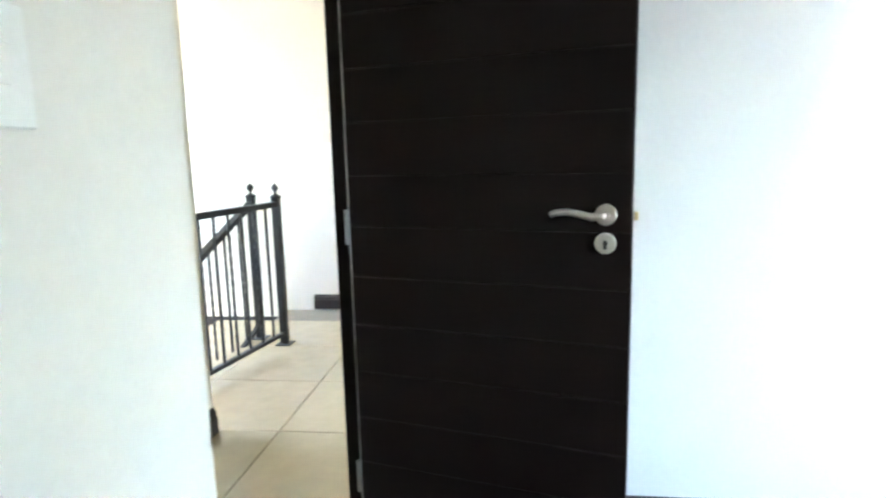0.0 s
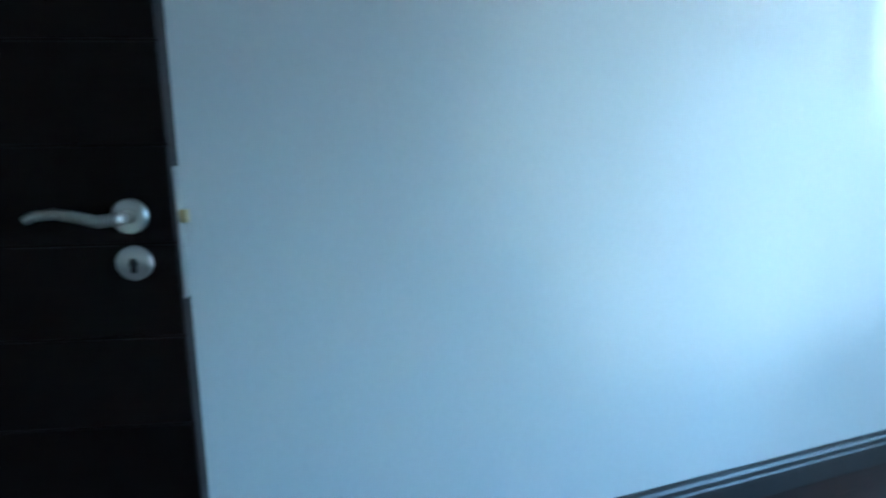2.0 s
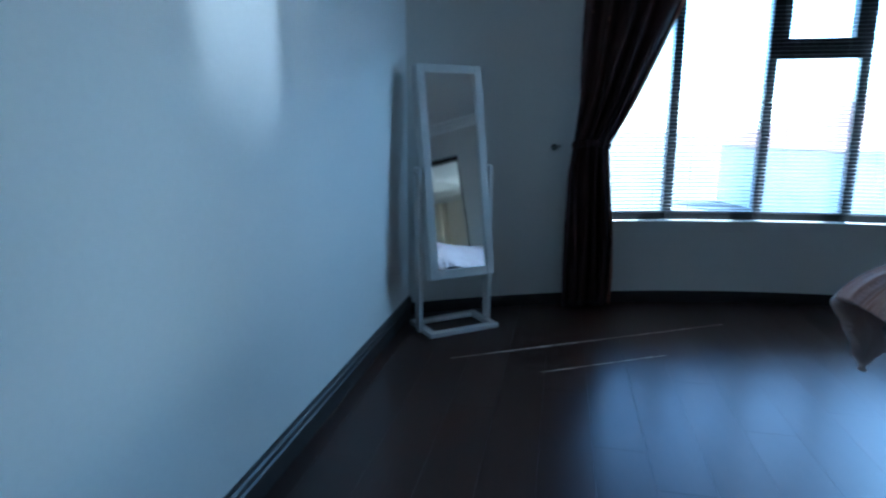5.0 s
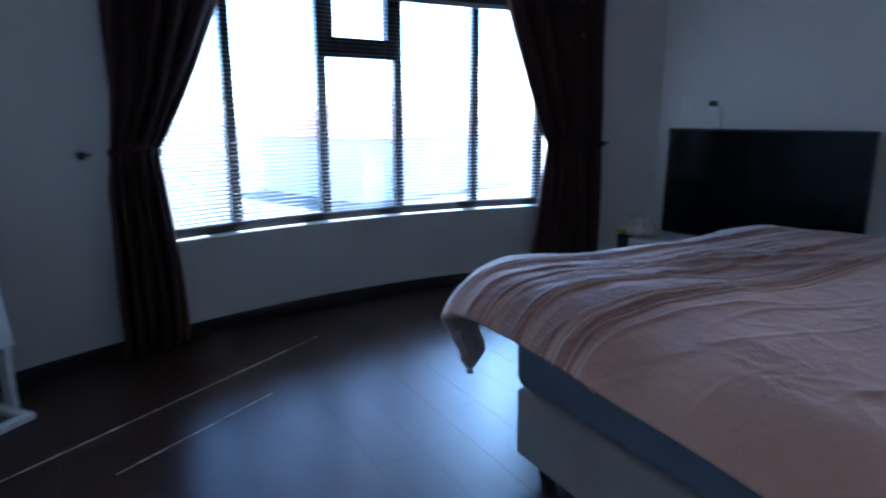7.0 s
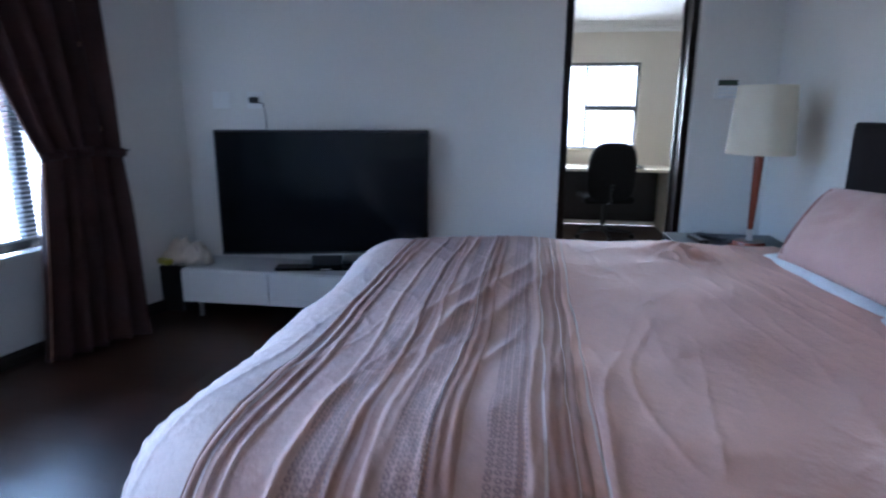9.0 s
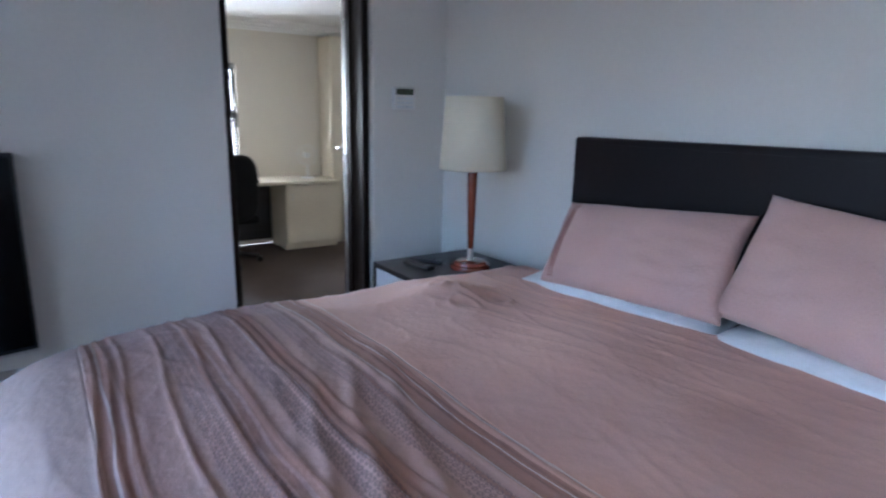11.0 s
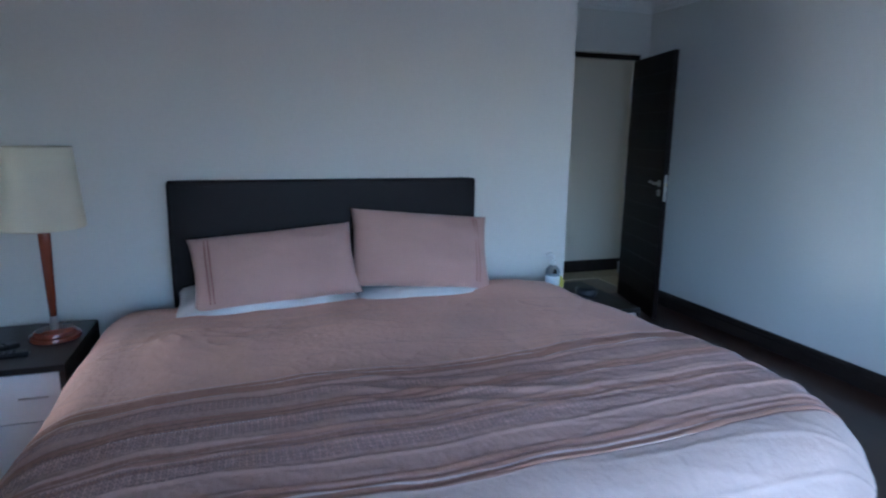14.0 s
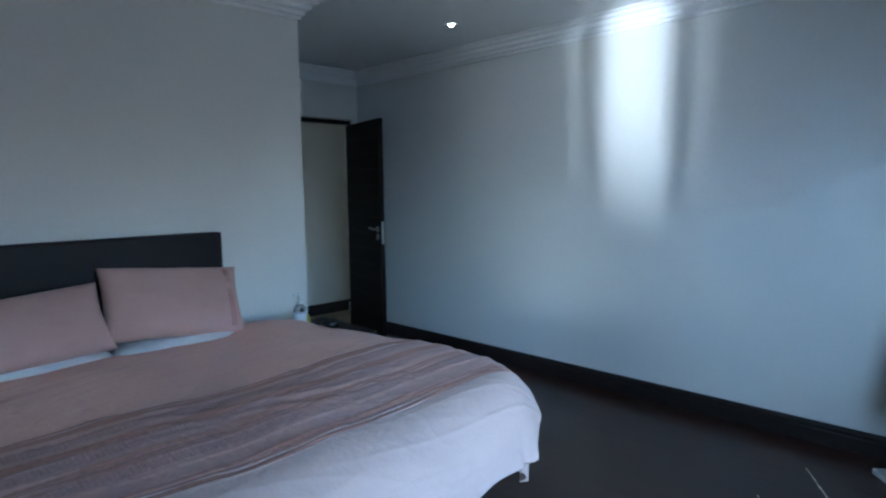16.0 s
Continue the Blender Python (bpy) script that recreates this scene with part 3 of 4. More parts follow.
# ---- curtains ----
def curtain(name_label, left, z_top=2.36):
    """A tied-back curtain; its inner edge swings to the tie and its foot hangs down to the floor."""
    rod_y = 0.10
    cur = thing("curtain", name_label, "curtain", group="curtains of the bay window")

    def edges(z):
        if left:
            outer = max(2.235, 2.295 - 0.13 * max(0.0, z - 0.85))
            if z > 1.03:
                k = (z - 1.03) / (z_top - 1.03)
                inner = 2.055 - 0.62 * k ** 0.9
            else:
                k = (1.03 - z) / 1.03
                inner = 2.05 - 0.10 * math.sin(min(k * 1.7, 1.57)) + 0.05 * k
            return outer, inner, 0.0
        outer = -0.92 if z > 1.0 else -0.92 + 0.10 * (1.0 - z)
        if z > 1.0:
            k = (z - 1.0) / (z_top - 1.0)
            inner = -0.51 + 0.42 * k ** 0.8
            push = 0.0
        else:
            k = 1.0 - z
            inner = -0.51 + 0.17 * k
            push = 0.16 * k
        return outer, inner, push

    def surface(u, z):
        outer, inner, push = edges(z)
        x = outer + (inner - outer) * u
        tight = 1.0 - 0.45 * math.exp(-((z - 1.02) / 0.25) ** 2)
        wave = math.sin(u * 2 * math.pi * 5.0 + 0.5 * math.sin(z * 2.1)) * 0.040 * tight + 0.012 * math.sin(u * 39 + z * 1.3)
        y = arc(min(max(x, XL), XR)) + rod_y + wave + push * (0.4 + 0.6 * (1 - u))
        return Vector((x + 0.006 * math.sin(z * 5 + u * 17), y, z))

    nu, nz = 90, 60
    bm = bmesh.new()
    grid = [[bm.verts.new(surface(i / nu, 0.012 + (z_top - 0.012) * j / nz)) for i in range(nu + 1)] for j in range(nz + 1)]
    for j in range(nz):
        for i in range(nu):
            bm.faces.new((grid[j][i], grid[j][i + 1], grid[j + 1][i + 1], grid[j + 1][i]))
    cloth = part("cloth", bm, CURTAIN, cur, smooth=True)
    mod = cloth.modifiers.new("thickness", "SOLIDIFY")
    mod.thickness = 0.004
    hem = bmesh.new()
    rows = [[hem.verts.new(surface(u, 0.012 + (z_top - 0.012) * j / nz) + Vector((0, 0.007, 0))) for u in (0.955, 0.975, 0.998)] for j in range(nz + 1)]
    for a, b in zip(rows, rows[1:]):
        for k in range(2):
            hem.faces.new((a[k], a[k + 1], b[k + 1], b[k]))
    h = part("hem", hem, CURTAIN_TRIM, cur, "copper brown edge band", True)
    h.modifiers.new("thickness", "SOLIDIFY").thickness = 0.003
    rng = random.Random(5 if left else 9)
    for s in range(5):
        for z in (0.25, 0.47, 0.69, 0.91, 1.13, 1.35, 1.57, 1.79, 2.01):
            u0 = 0.07 + s * 0.2
            zz = z + 0.06 * ((s * 3) % 4) + rng.uniform(-0.01, 0.01)
            dash = bmesh.new()
            for dz in (0.0, 0.014):
                cells = [[dash.verts.new(surface(u0 + 0.012 * i, zz + dz + q) + Vector((0, 0.005, 0))) for i in range(5)] for q in (0.0, 0.007)]
                for i in range(4):
                    dash.faces.new((cells[0][i], cells[0][i + 1], cells[1][i + 1], cells[1][i]))
            part("woven_dash", dash, CURTAIN_TRIM, cur, smooth=True)
    zt = 1.03 if left else 1.0
    loop = [surface(i / 40, zt) + Vector((0, 0.016, 0.02 * math.sin(i / 40 * math.pi))) for i in range(41)]
    part("tie_band", tube(loop, 0.016, 8, flat=1.5), CURTAIN, cur, "dark brown tie band")


curtain("dark brown woven curtain with copper dashes, tied back beside the window", True)
curtain("dark brown woven curtain with copper dashes, tied back near the television", False)
rod = thing("curtain_rod", "dark metal curtain rod bent along the bowed window", "curtain rod")
part("rod", tube([(x, arc(x) + 0.10, 2.385) for x in [2.55 - 0.2 * i for i in range(20)]], 0.014, 12), IRON, rod, smooth=True)
for x in (2.45, 0.5, -1.15):
    part("bracket", tube([(x, arc(x) + 0.001, 2.385), (x, arc(x) + 0.10, 2.385)], 0.009, 8), IRON, rod)
for x, z in ((2.385, 1.02), (-1.0, 1.0)):
    hook = thing("tieback_hook", "small dark metal curtain tieback hook on the wall", "hook", pose(x, arc(x) + 0.001, z))
    part("rose", moved(lathe([(0.02, 0), (0.02, 0.006), (0.008, 0.009)], 16), Matrix.Rotation(radians(-90), 4, "X")), IRON, hook)
    part("arm", tube([(0, 0.006, 0), (0, 0.05, 0), (-0.012, 0.058, 0.0), (-0.04, 0.058, 0.008)], 0.006, 8), IRON, hook)


# ---- standing mirror ----
def standing_mirror():
    right = Vector((-0.787, -0.617, 0))
    back = Vector((0.617, -0.787, 0))
    base = Vector((2.917, -2.955, 0))
    m = Matrix.Translation(base) @ Matrix((right, back, (0, 0, 1))).transposed().to_4x4()
    mir = thing("standing_mirror", "white framed tilting cheval mirror on a rectangular floor base", "mirror", m)
    w, d = 0.219, 0.145
    part("base_front", box(-w, -d, 0, w, -d + 0.042, 0.028, 0.004), WHITE_WOOD, mir)
    part("base_back", box(-w, d - 0.042, 0, w, d, 0.028, 0.004), WHITE_WOOD, mir)
    for s in (-1, 1):
        part("base_side", box(s * w - (0.042 if s > 0 else 0), -d + 0.042, 0, s * w + (0.042 if s < 0 else 0), d - 0.042, 0.028, 0.004), WHITE_WOOD, mir)
        part("post", box(s * 0.222 - 0.011, -0.03, 0.0, s * 0.222 + 0.011, 0.03, 0.93, 0.003), WHITE_WOOD, mir)
        part("pivot_knob", tube([(s * 0.196, -0.0, 0.90), (s * 0.245, -0.0, 0.90)], 0.011, 12), STEEL, mir)
    tilt = Matrix.Translation((0, 0, 0.895)) @ Matrix.Rotation(radians(-9), 4, "X")
    hw, hh = 0.197, 0.585
    body = box(-hw, 0.0, -hh, hw, 0.045, hh, 0.003)
    for a, b, c, e in ((-hw, -hh, -hw + 0.045, hh), (hw - 0.045, -hh, hw, hh), (-hw + 0.045, hh - 0.045, hw - 0.045, hh), (-hw + 0.045, -hh, hw - 0.045, -hh + 0.05)):
        box(a, -0.03, b, c, 0.0, e, 0.004, body)
    part("frame", moved(body, tilt), WHITE_WOOD, mir)
    part("glass", moved(box(-hw + 0.044, -0.018, -hh + 0.049, hw - 0.044, -0.002, hh - 0.044), tilt), MIRROR, mir, "clear silvered mirror glass")


standing_mirror()


# ---- bed ----
BX0, BX1, BY0, BY1, TOP = -0.66, 1.20, -1.70, -0.09, 0.585


def soft_box(x0, y0, z0, x1, y1, z1, r, puff, seed, n=14):
    """A cushion-like block with rounded edges and a slight bulge."""
    bm = box(x0, y0, z0, x1, y1, z1, r, seg=4)
    bmesh.ops.subdivide_edges(bm, edges=[e for e in bm.edges if e.calc_length() > 0.2], cuts=n, use_grid_fill=True)
    for v in bm.verts:
        k = noise.noise(v.co * 3.0 + Vector((seed, 0, 0)))
        v.co += Vector((v.co.x - (x0 + x1) / 2, v.co.y - (y0 + y1) / 2, 0)).normalized() * puff * k
    return bm


bed = thing("bed", "double bed with cream divan base and grey-blue mattress", "bed")
part("base", soft_box(BX0, BY0, 0.07, BX1, BY1, 0.315, 0.018, 0.004, 2), BASE, bed, "cream fabric divan base", True)
part("mattress", soft_box(BX0 - 0.012, BY0 - 0.012, 0.318, BX1 + 0.012, BY1, TOP + 0.045, 0.05, 0.006, 7), MATTRESS, bed, "grey-blue mattress", True)
for x in (BX0 + 0.08, BX1 - 0.08):
    for y in (BY0 + 0.08, BY1 - 0.08):
        part("leg", moved(lathe([(0.022, 0.0), (0.026, 0.01), (0.03, 0.072)], 16), Matrix.Translation((x, y, 0))), BLACK_PLASTIC, bed)
head = soft_box(-0.44, -0.078, 0.25, 0.968, -0.004, 1.203, 0.012, 0.002, 4)
part("headboard", head, LEATHER, bed, "dark brown leatherette headboard", True)
seam = box(-0.428, -0.0805, 1.178, 0.956, -0.078, 1.181)
for x in (-0.425, 0.951):
    box(x, -0.0805, 0.26, x + 0.003, -0.078, 1.178, bm=seam)
part("headboard_seam", seam, LEATHER, bed)


def duvet_material():
    mat = material("striped_pink_duvet", (1, 1, 1), 0.85, grain=(300, 0.06), stain=(3, 0.07), bump=(38, 0.009), sheen=0.15)
    nt = mat.node_tree
    tint = next(n for n in nt.nodes if n.type == "MIX")
    co = nt.nodes.new("ShaderNodeTexCoord")
    uv = nt.nodes.new("ShaderNodeSeparateXYZ")
    wob = nt.nodes.new("ShaderNodeTexNoise")
    wob.inputs["Scale"].default_value = 2.2
    nt.links.new(co.outputs["UV"], wob.inputs["Vector"])
    nt.links.new(co.outputs["UV"], uv.inputs[0])

    def calc(op, a, b):
        m = nt.nodes.new("ShaderNodeMath")
        m.operation = op
        for k, v in ((0, a), (1, b)):
            if isinstance(v, float):
                m.inputs[k].default_value = v
            else:
                nt.links.new(v, m.inputs[k])
        return m.outputs[0]

    v = calc("ADD", uv.outputs["Y"], calc("MULTIPLY", calc("SUBTRACT", wob.outputs["Fac"], 0.5), 0.05))
    ramp = nt.nodes.new("ShaderNodeValToRGB")
    pink, brown, line, mauve, pale = (0.66, 0.375, 0.28), (0.39, 0.195, 0.135), (0.68, 0.52, 0.45), (0.54, 0.32, 0.25), (0.64, 0.46, 0.385)
    stops = [(0.0, pink), (0.050, line), (0.056, pink), (0.085, brown), (0.11, line), (0.116, brown), (0.175, line), (0.181, mauve), (0.225, brown), (0.24, mauve), (0.365, brown), (0.435, line), (0.441, mauve), (0.57, brown), (0.59, mauve),
             (0.605, brown), (0.625, mauve), (0.64, brown), (0.66, mauve), (0.87, brown), (0.89, mauve), (0.90, brown), (0.925, line), (0.931, brown), (0.965, pale)]
    cr = ramp.color_ramp
    cr.interpolation = "CONSTANT"
    while len(cr.elements) > 1:
        cr.elements.remove(cr.elements[-1])
    cr.elements[0].position, cr.elements[0].color = stops[0][0], (*stops[0][1], 1)
    for p, c in stops[1:]:
        cr.elements.new(p).color = (*c, 1)
    band = nt.nodes.new("ShaderNodeMapRange")
    band.inputs["From Min"].default_value, band.inputs["From Max"].default_value = 1.11, 1.79
    nt.links.new(v, band.inputs["Value"])
    nt.links.new(band.outputs["Result"], ramp.inputs["Fac"])
    # rows of embroidered rings
    cells = nt.nodes.new("ShaderNodeTexVoronoi")
    cells.inputs["Scale"].default_value, cells.inputs["Randomness"].default_value = 70.0, 0.15
    nt.links.new(co.outputs["UV"], cells.inputs["Vector"])
    ringed = calc("LESS_THAN", calc("ABSOLUTE", calc("SUBTRACT", cells.outputs["Distance"], 0.32), 0.0), 0.12)
    inside = calc("MULTIPLY", calc("GREATER_THAN", band.outputs["Result"], 0.22), calc("LESS_THAN", band.outputs["Result"], 0.76))
    rows = calc("GREATER_THAN", calc("SINE", calc("MULTIPLY", band.outputs["Result"], 30.0), 0.0), 0.1)
    mask = calc("MULTIPLY", calc("MULTIPLY", ringed, inside), calc("MULTIPLY", rows, 0.75))
    mix = nt.nodes.new("ShaderNodeMix")
    mix.data_type = "RGBA"
    nt.links.new(mask, mix.inputs["Factor"])
    nt.links.new(ramp.outputs["Color"], mix.inputs["A"])
    mix.inputs["B"].default_value = (0.24, 0.135, 0.12, 1)
    nt.links.new(mix.outputs["Result"], tint.inputs["A"])
    return mat


def duvet():
    """A quilt laid over the mattress: flat on top, rolled over the edges, hanging in soft folds."""
    nx, ny = 400, 340
    x0, x1, y0, y1 = BX0 + 0.13, BX1 + 0.08, BY0 - 0.10, -0.20
    left, right, foot, r, rc = 0.46, 0.22, 0.36, 0.20, 0.20
    ox0, ox1, oy0 = x0 - left, x1 + right, y0 - foot
    bm = bmesh.new()
    grid, coords = [], {}
    for j in range(ny + 1):
        row = []
        for i in range(nx + 1):
            sx = ox0 + (ox1 - ox0) * i / nx
            sy = oy0 + (y1 - oy0) * j / ny
            over = Vector((min(sx - x0 - rc, 0) + max(sx - x1 + rc, 0), min(sy - y0 - rc, 0), 0))
            d = max(0.0, over.length - rc)
            way = over.normalized()
            base = Vector((sx, sy, 0)) - way * d
            corner = min(1.0, max(0.0, abs(over.x) - rc * 0.6) * max(0.0, abs(over.y) - rc * 0.6) * 16)
            a = min(d / r, math.pi / 2 * 0.92)
            hang = max(0.0, d - r * math.pi / 2 * 0.92)
            fold = 0.022 * math.sin((sx * way.y - sy * way.x) * 21 + 2 * noise.noise((sx, sy, 1))) * min(1, hang * 6) * (1 - corner)
            out = r * math.sin(a) + hang * 0.22 * (1 - corner) + fold
            z = TOP + 0.10 - r * (1 - math.cos(a)) - hang * (0.96 + 0.1 * corner)
            p = base + way * out
            cx, cy = (sx - (x0 + x1) / 2) / 0.9, (sy - (y0 + y1) / 2) / 0.8
            crown = 0.018 * max(0, 1 - cx * cx) * max(0, 1 - cy * cy) + 0.015 * max(0.0, min(1.0, (-sy - 0.9) / 0.6)) - 0.035 * max(0.0, min(1.0, (-0.38 - sx) / 0.25)) * max(0.0, min(1.0, (-sy - 0.8) / 0.7)) + 0.03 * max(0.0, min(1.0, (sx - 0.75) / 0.4)) * max(0.0, min(1.0, (-sy - 0.5) / 0.4))
            crown += 0.016 * math.exp(-((sy + 1.4) / 0.32) ** 2)
            puff = 0.016 * noise.noise((sx * 2.1, sy * 2.1, 3)) + 0.005 * noise.noise((sx * 5.5, sy * 4.0, 8))
            crease = 0.0022 * (1 - abs(noise.noise((sx * 3.0 + sy * 2.0, sy * 7.0 - sx * 1.5, 12)))) ** 9
            crease += 0.002 * (1 - abs(noise.noise((sx * 1.3 - sy * 0.6, sy * 4.2 + sx * 0.9, 21)))) ** 14
            wx = sx + 0.10 * noise.noise((sx * 1.7, sy * 1.7, 51))
            wy = sy + 0.07 * noise.noise((sx * 1.5, sy * 1.9, 57))
            patch = max(0.0, min(1.0, 0.15 + 2.2 * noise.noise((sx * 1.9, sy * 2.3, 66))))
            head = max(0.0, min(1.0, (sy + 0.95) / 0.30)) * max(0.0, min(1.0, (0.95 - sx) / 0.9))
            crease += 0.010 * head * max(0.0, noise.noise((wx * 0.8, wy * 7.0 - wx * 1.6, 33)))
            crease += 0.005 * head * (1 - abs(noise.noise((wx * 0.9, wy * 8.0 - wx * 1.6, 34)))) ** 22
            east = max(0.0, min(1.0, (sx - 0.35) / 0.5)) * max(0.0, min(1.0, (-sy - 0.75) / 0.3))
            crease += 0.0045 * east * (1 - abs(noise.noise((wx * 1.2 + 4, wy * 7.5 + wx * 0.8, 43)))) ** 24
            side = max(0.0, min(1.0, (sx - 0.80) / 0.25)) * patch
            crease += 0.004 * side * (1 - abs(noise.noise((wx * 4.0 + wy * 3.5, wy * 5.0, 47)))) ** 24
            crease += 0.0018 * patch * (1 - abs(noise.noise((wx * 5.0, wy * 7.0, 61)))) ** 20
            bunch = math.exp(-(((sx + 0.30) / 0.17) ** 2 + ((sy + 0.66) / 0.10) ** 2))
            crease += 0.030 * bunch * (1 - abs(noise.noise((wx * 9.0, wy * 12.0, 71)))) ** 4
            vb = -sy + 0.02 * noise.noise((sx * 2.2, sy * 2.2, 5))
            pleat = 0.0
            for c in (1.168, 1.188, 1.21, 1.245, 1.365, 1.39, 1.41, 1.49, 1.54, 1.62, 1.70, 1.73, 1.76):
                pleat += 0.0050 * math.exp(-((vb - c) / 0.0050) ** 2)
            cross = sy + 1.42 + 0.30 * (sx - 0.5) + 0.05 * noise.noise((sx * 3, sy * 2, 40))
            pleat += 0.010 * math.exp(-(((sx - 0.45) / 0.45) ** 2)) * (math.exp(-(cross / 0.018) ** 2) + 0.7 * math.exp(-((cross - 0.09) / 0.02) ** 2) + 0.5 * math.exp(-((cross + 0.08) / 0.015) ** 2))
            lump = 0.035 * math.exp(-(((sx - 1.05) / 0.16) ** 2 + ((sy + 0.28) / 0.14) ** 2)) + 0.025 * math.exp(-(((sx + 0.38) / 0.10) ** 2 + ((sy + 0.75) / 0.08) ** 2))
            p.z = z + crown + puff + crease + pleat + lump
            p += way * (puff * 0.8 + crease) * min(1, d * 8)
            tuck = corner * min(1.0, hang * 7)
            p += Vector((noise.noise((sx * 11, sy * 11, 81)), noise.noise((sx * 11, sy * 11, 85)), 0.5 * noise.noise((sx * 9, sy * 9, 88)))) * 0.045 * tuck - way * 0.05 * tuck
            v = bm.verts.new(p)
            coords[v] = (sx, -sy)
            row.append(v)
        grid.append(row)
    quilt = thing("duvet", "rumpled dusty pink duvet with embroidered stripes on the bed", "duvet")
    cloth = duvet_material()
    spans = {"foot_panel": ("paler plain foot panel", 1.766, 9.0), "embroidered_band": ("mauve striped and embroidered band", 1.144, 1.766), "main_panel": ("plain dusty pink panel", -9.0, 1.144)}
    cells = {key: [] for key in spans}
    for j in range(ny):
        mid = -(oy0 + (y1 - oy0) * (j + 0.5) / ny)
        key = next(k for k, (_, lo, hi) in spans.items() if lo <= mid < hi)
        cells[key].append(j)
    for key, (label, _, _) in spans.items():
        own = bmesh.new()
        uvs = own.loops.layers.uv.new("cloth")
        made = {}

        def vert(v):
            if v not in made:
                made[v] = own.verts.new(v.co)
            return made[v]

        for j in cells[key]:
            for i in range(nx):
                corners = (grid[j][i], grid[j][i + 1], grid[j + 1][i + 1], grid[j + 1][i])
                f = own.faces.new([vert(v) for v in corners])
                for loop, v in zip(f.loops, corners):
                    loop[uvs].uv = coords[v]
        ob = part(key, own, cloth, quilt, label, True)
        mod = ob.modifiers.new("thickness", "SOLIDIFY")
        mod.thickness, mod.offset = 0.035, -1
    bm.free()


duvet()


def pillow_mesh(w, h, t, seed, sharp=2.6, n=36):
    """A stuffed pillow lying in the xy plane, round its centre."""
    bm = bmesh.new()
    sides = []
    for s in (1, -1):
        rows = []
        for j in range(n + 1):
            row = []
            for i in range(n + 1):
                u, v = 2 * i / n - 1, 2 * j / n - 1
                edge = max(0.0, (1 - abs(u) ** sharp) * (1 - abs(v) ** sharp)) ** 0.5
                pinch = 1 - 0.06 * (1 - u * u) * abs(v) ** 3
                x = u * w / 2 * (1 - 0.05 * (1 - v * v) * abs(u) ** 3)
                y = v * h / 2 * pinch
                wob = 0.012 * noise.noise((u * 1.6 + seed, v * 1.6, s)) + 0.006 * noise.noise((u * 4 + seed, v * 5, s * 3))
                row.append(bm.verts.new((x, y, s * (edge * (t / 2 + wob) + 0.002))))
            rows.append(row)
        for j in range(n):
            for i in range(n):
                q = (rows[j][i], rows[j][i + 1], rows[j + 1][i + 1], rows[j + 1][i])
                bm.faces.new(q if s > 0 else q[::-1])
        sides.append(rows)
    bmesh.ops.remove_doubles(bm, verts=bm.verts, dist=0.0045)
    return bm


def pillow(label, m, w, h, t, seed, mat, border=0):
    p = thing("pillow", label, "pillow", m, "pillows on the bed")
    part("cushion", pillow_mesh(w, h, t, seed), mat, p, smooth=True)
    if border:
        bm = bmesh.new()
        x0 = border * (w / 2 - 0.085)
        for k in range(2):
            for j in range(26):
                v = -0.8 + 1.6 * j / 25
                uu = abs(x0 + border * 0.016 * k) / (w / 2)
                edge = ((1 - uu ** 2.6) * (1 - abs(v) ** 2.6)) ** 0.5
                own = lathe([(0.0055, -0.002), (0.004, 0.0035)], 6)
                moved(own, Matrix.Translation((x0 + border * 0.016 * k, v * h / 2, edge * t / 2 + 0.001)))
                merged(own, bm)
        part("embroidered_border", bm, PINK_TRIM, p)
    return p


pillow("white pillow lying flat against the headboard", pose(-0.035, -0.17, 0.705, 9, 0, 2), 0.78, 0.36, 0.085, 3, SHEET)
pillow("white pillow lying flat beside another", pose(0.66, -0.175, 0.70, 8, 0, -2), 0.66, 0.35, 0.08, 8, SHEET)
pillow("dusty pink pillow with embroidered border leaning on the headboard", pose(-0.005, -0.225, 0.845, 58, -4, 2), 0.70, 0.34, 0.16, 12, PINK, -1)
pillow("dusty pink pillow with embroidered border propped higher", pose(0.655, -0.20, 0.880, 60, 5, -3), 0.67, 0.38, 0.17, 17, PINK, 1)


# ---- nightstands and what stands on them ----
def nightstand(m):
    ns = thing("nightstand", "black-brown nightstand with two white drawer fronts", "nightstand", m, "nightstands beside the bed")
    w, d, h = 0.42, 0.53, 0.615
    part("top", box(0, 0, h - 0.022, w, d, h, 0.002), BLACK_WOOD, ns)
    part("carcass_back", box(0.018, d - 0.012, 0.05, w - 0.018, d, h - 0.022), BLACK_WOOD, ns)
    for x in (0, w - 0.018):
        part("side", box(x, 0, 0, x + 0.018, d, h - 0.022, 0.001), BLACK_WOOD, ns)
    part("bottom", box(0.018, 0.02, 0.05, w - 0.018, d - 0.012, 0.07), BLACK_WOOD, ns)
    for z0, z1 in ((0.415, 0.589), (0.065, 0.411)):
        drawer = part("drawer", box(0.021, 0.004, z0, w - 0.021, 0.022, z1, 0.002), WHITE, ns, "white lacquered drawer front")
        part("handle", box(w - 0.15, 0.0, (z0 + z1) / 2 - 0.003, w - 0.06, 0.006, (z0 + z1) / 2 + 0.003, 0.001), STEEL, drawer)
    return ns


stand = nightstand(pose(-1.165, -0.575, 0))
copy_thing(stand, pose(1.225, -0.545, 0))

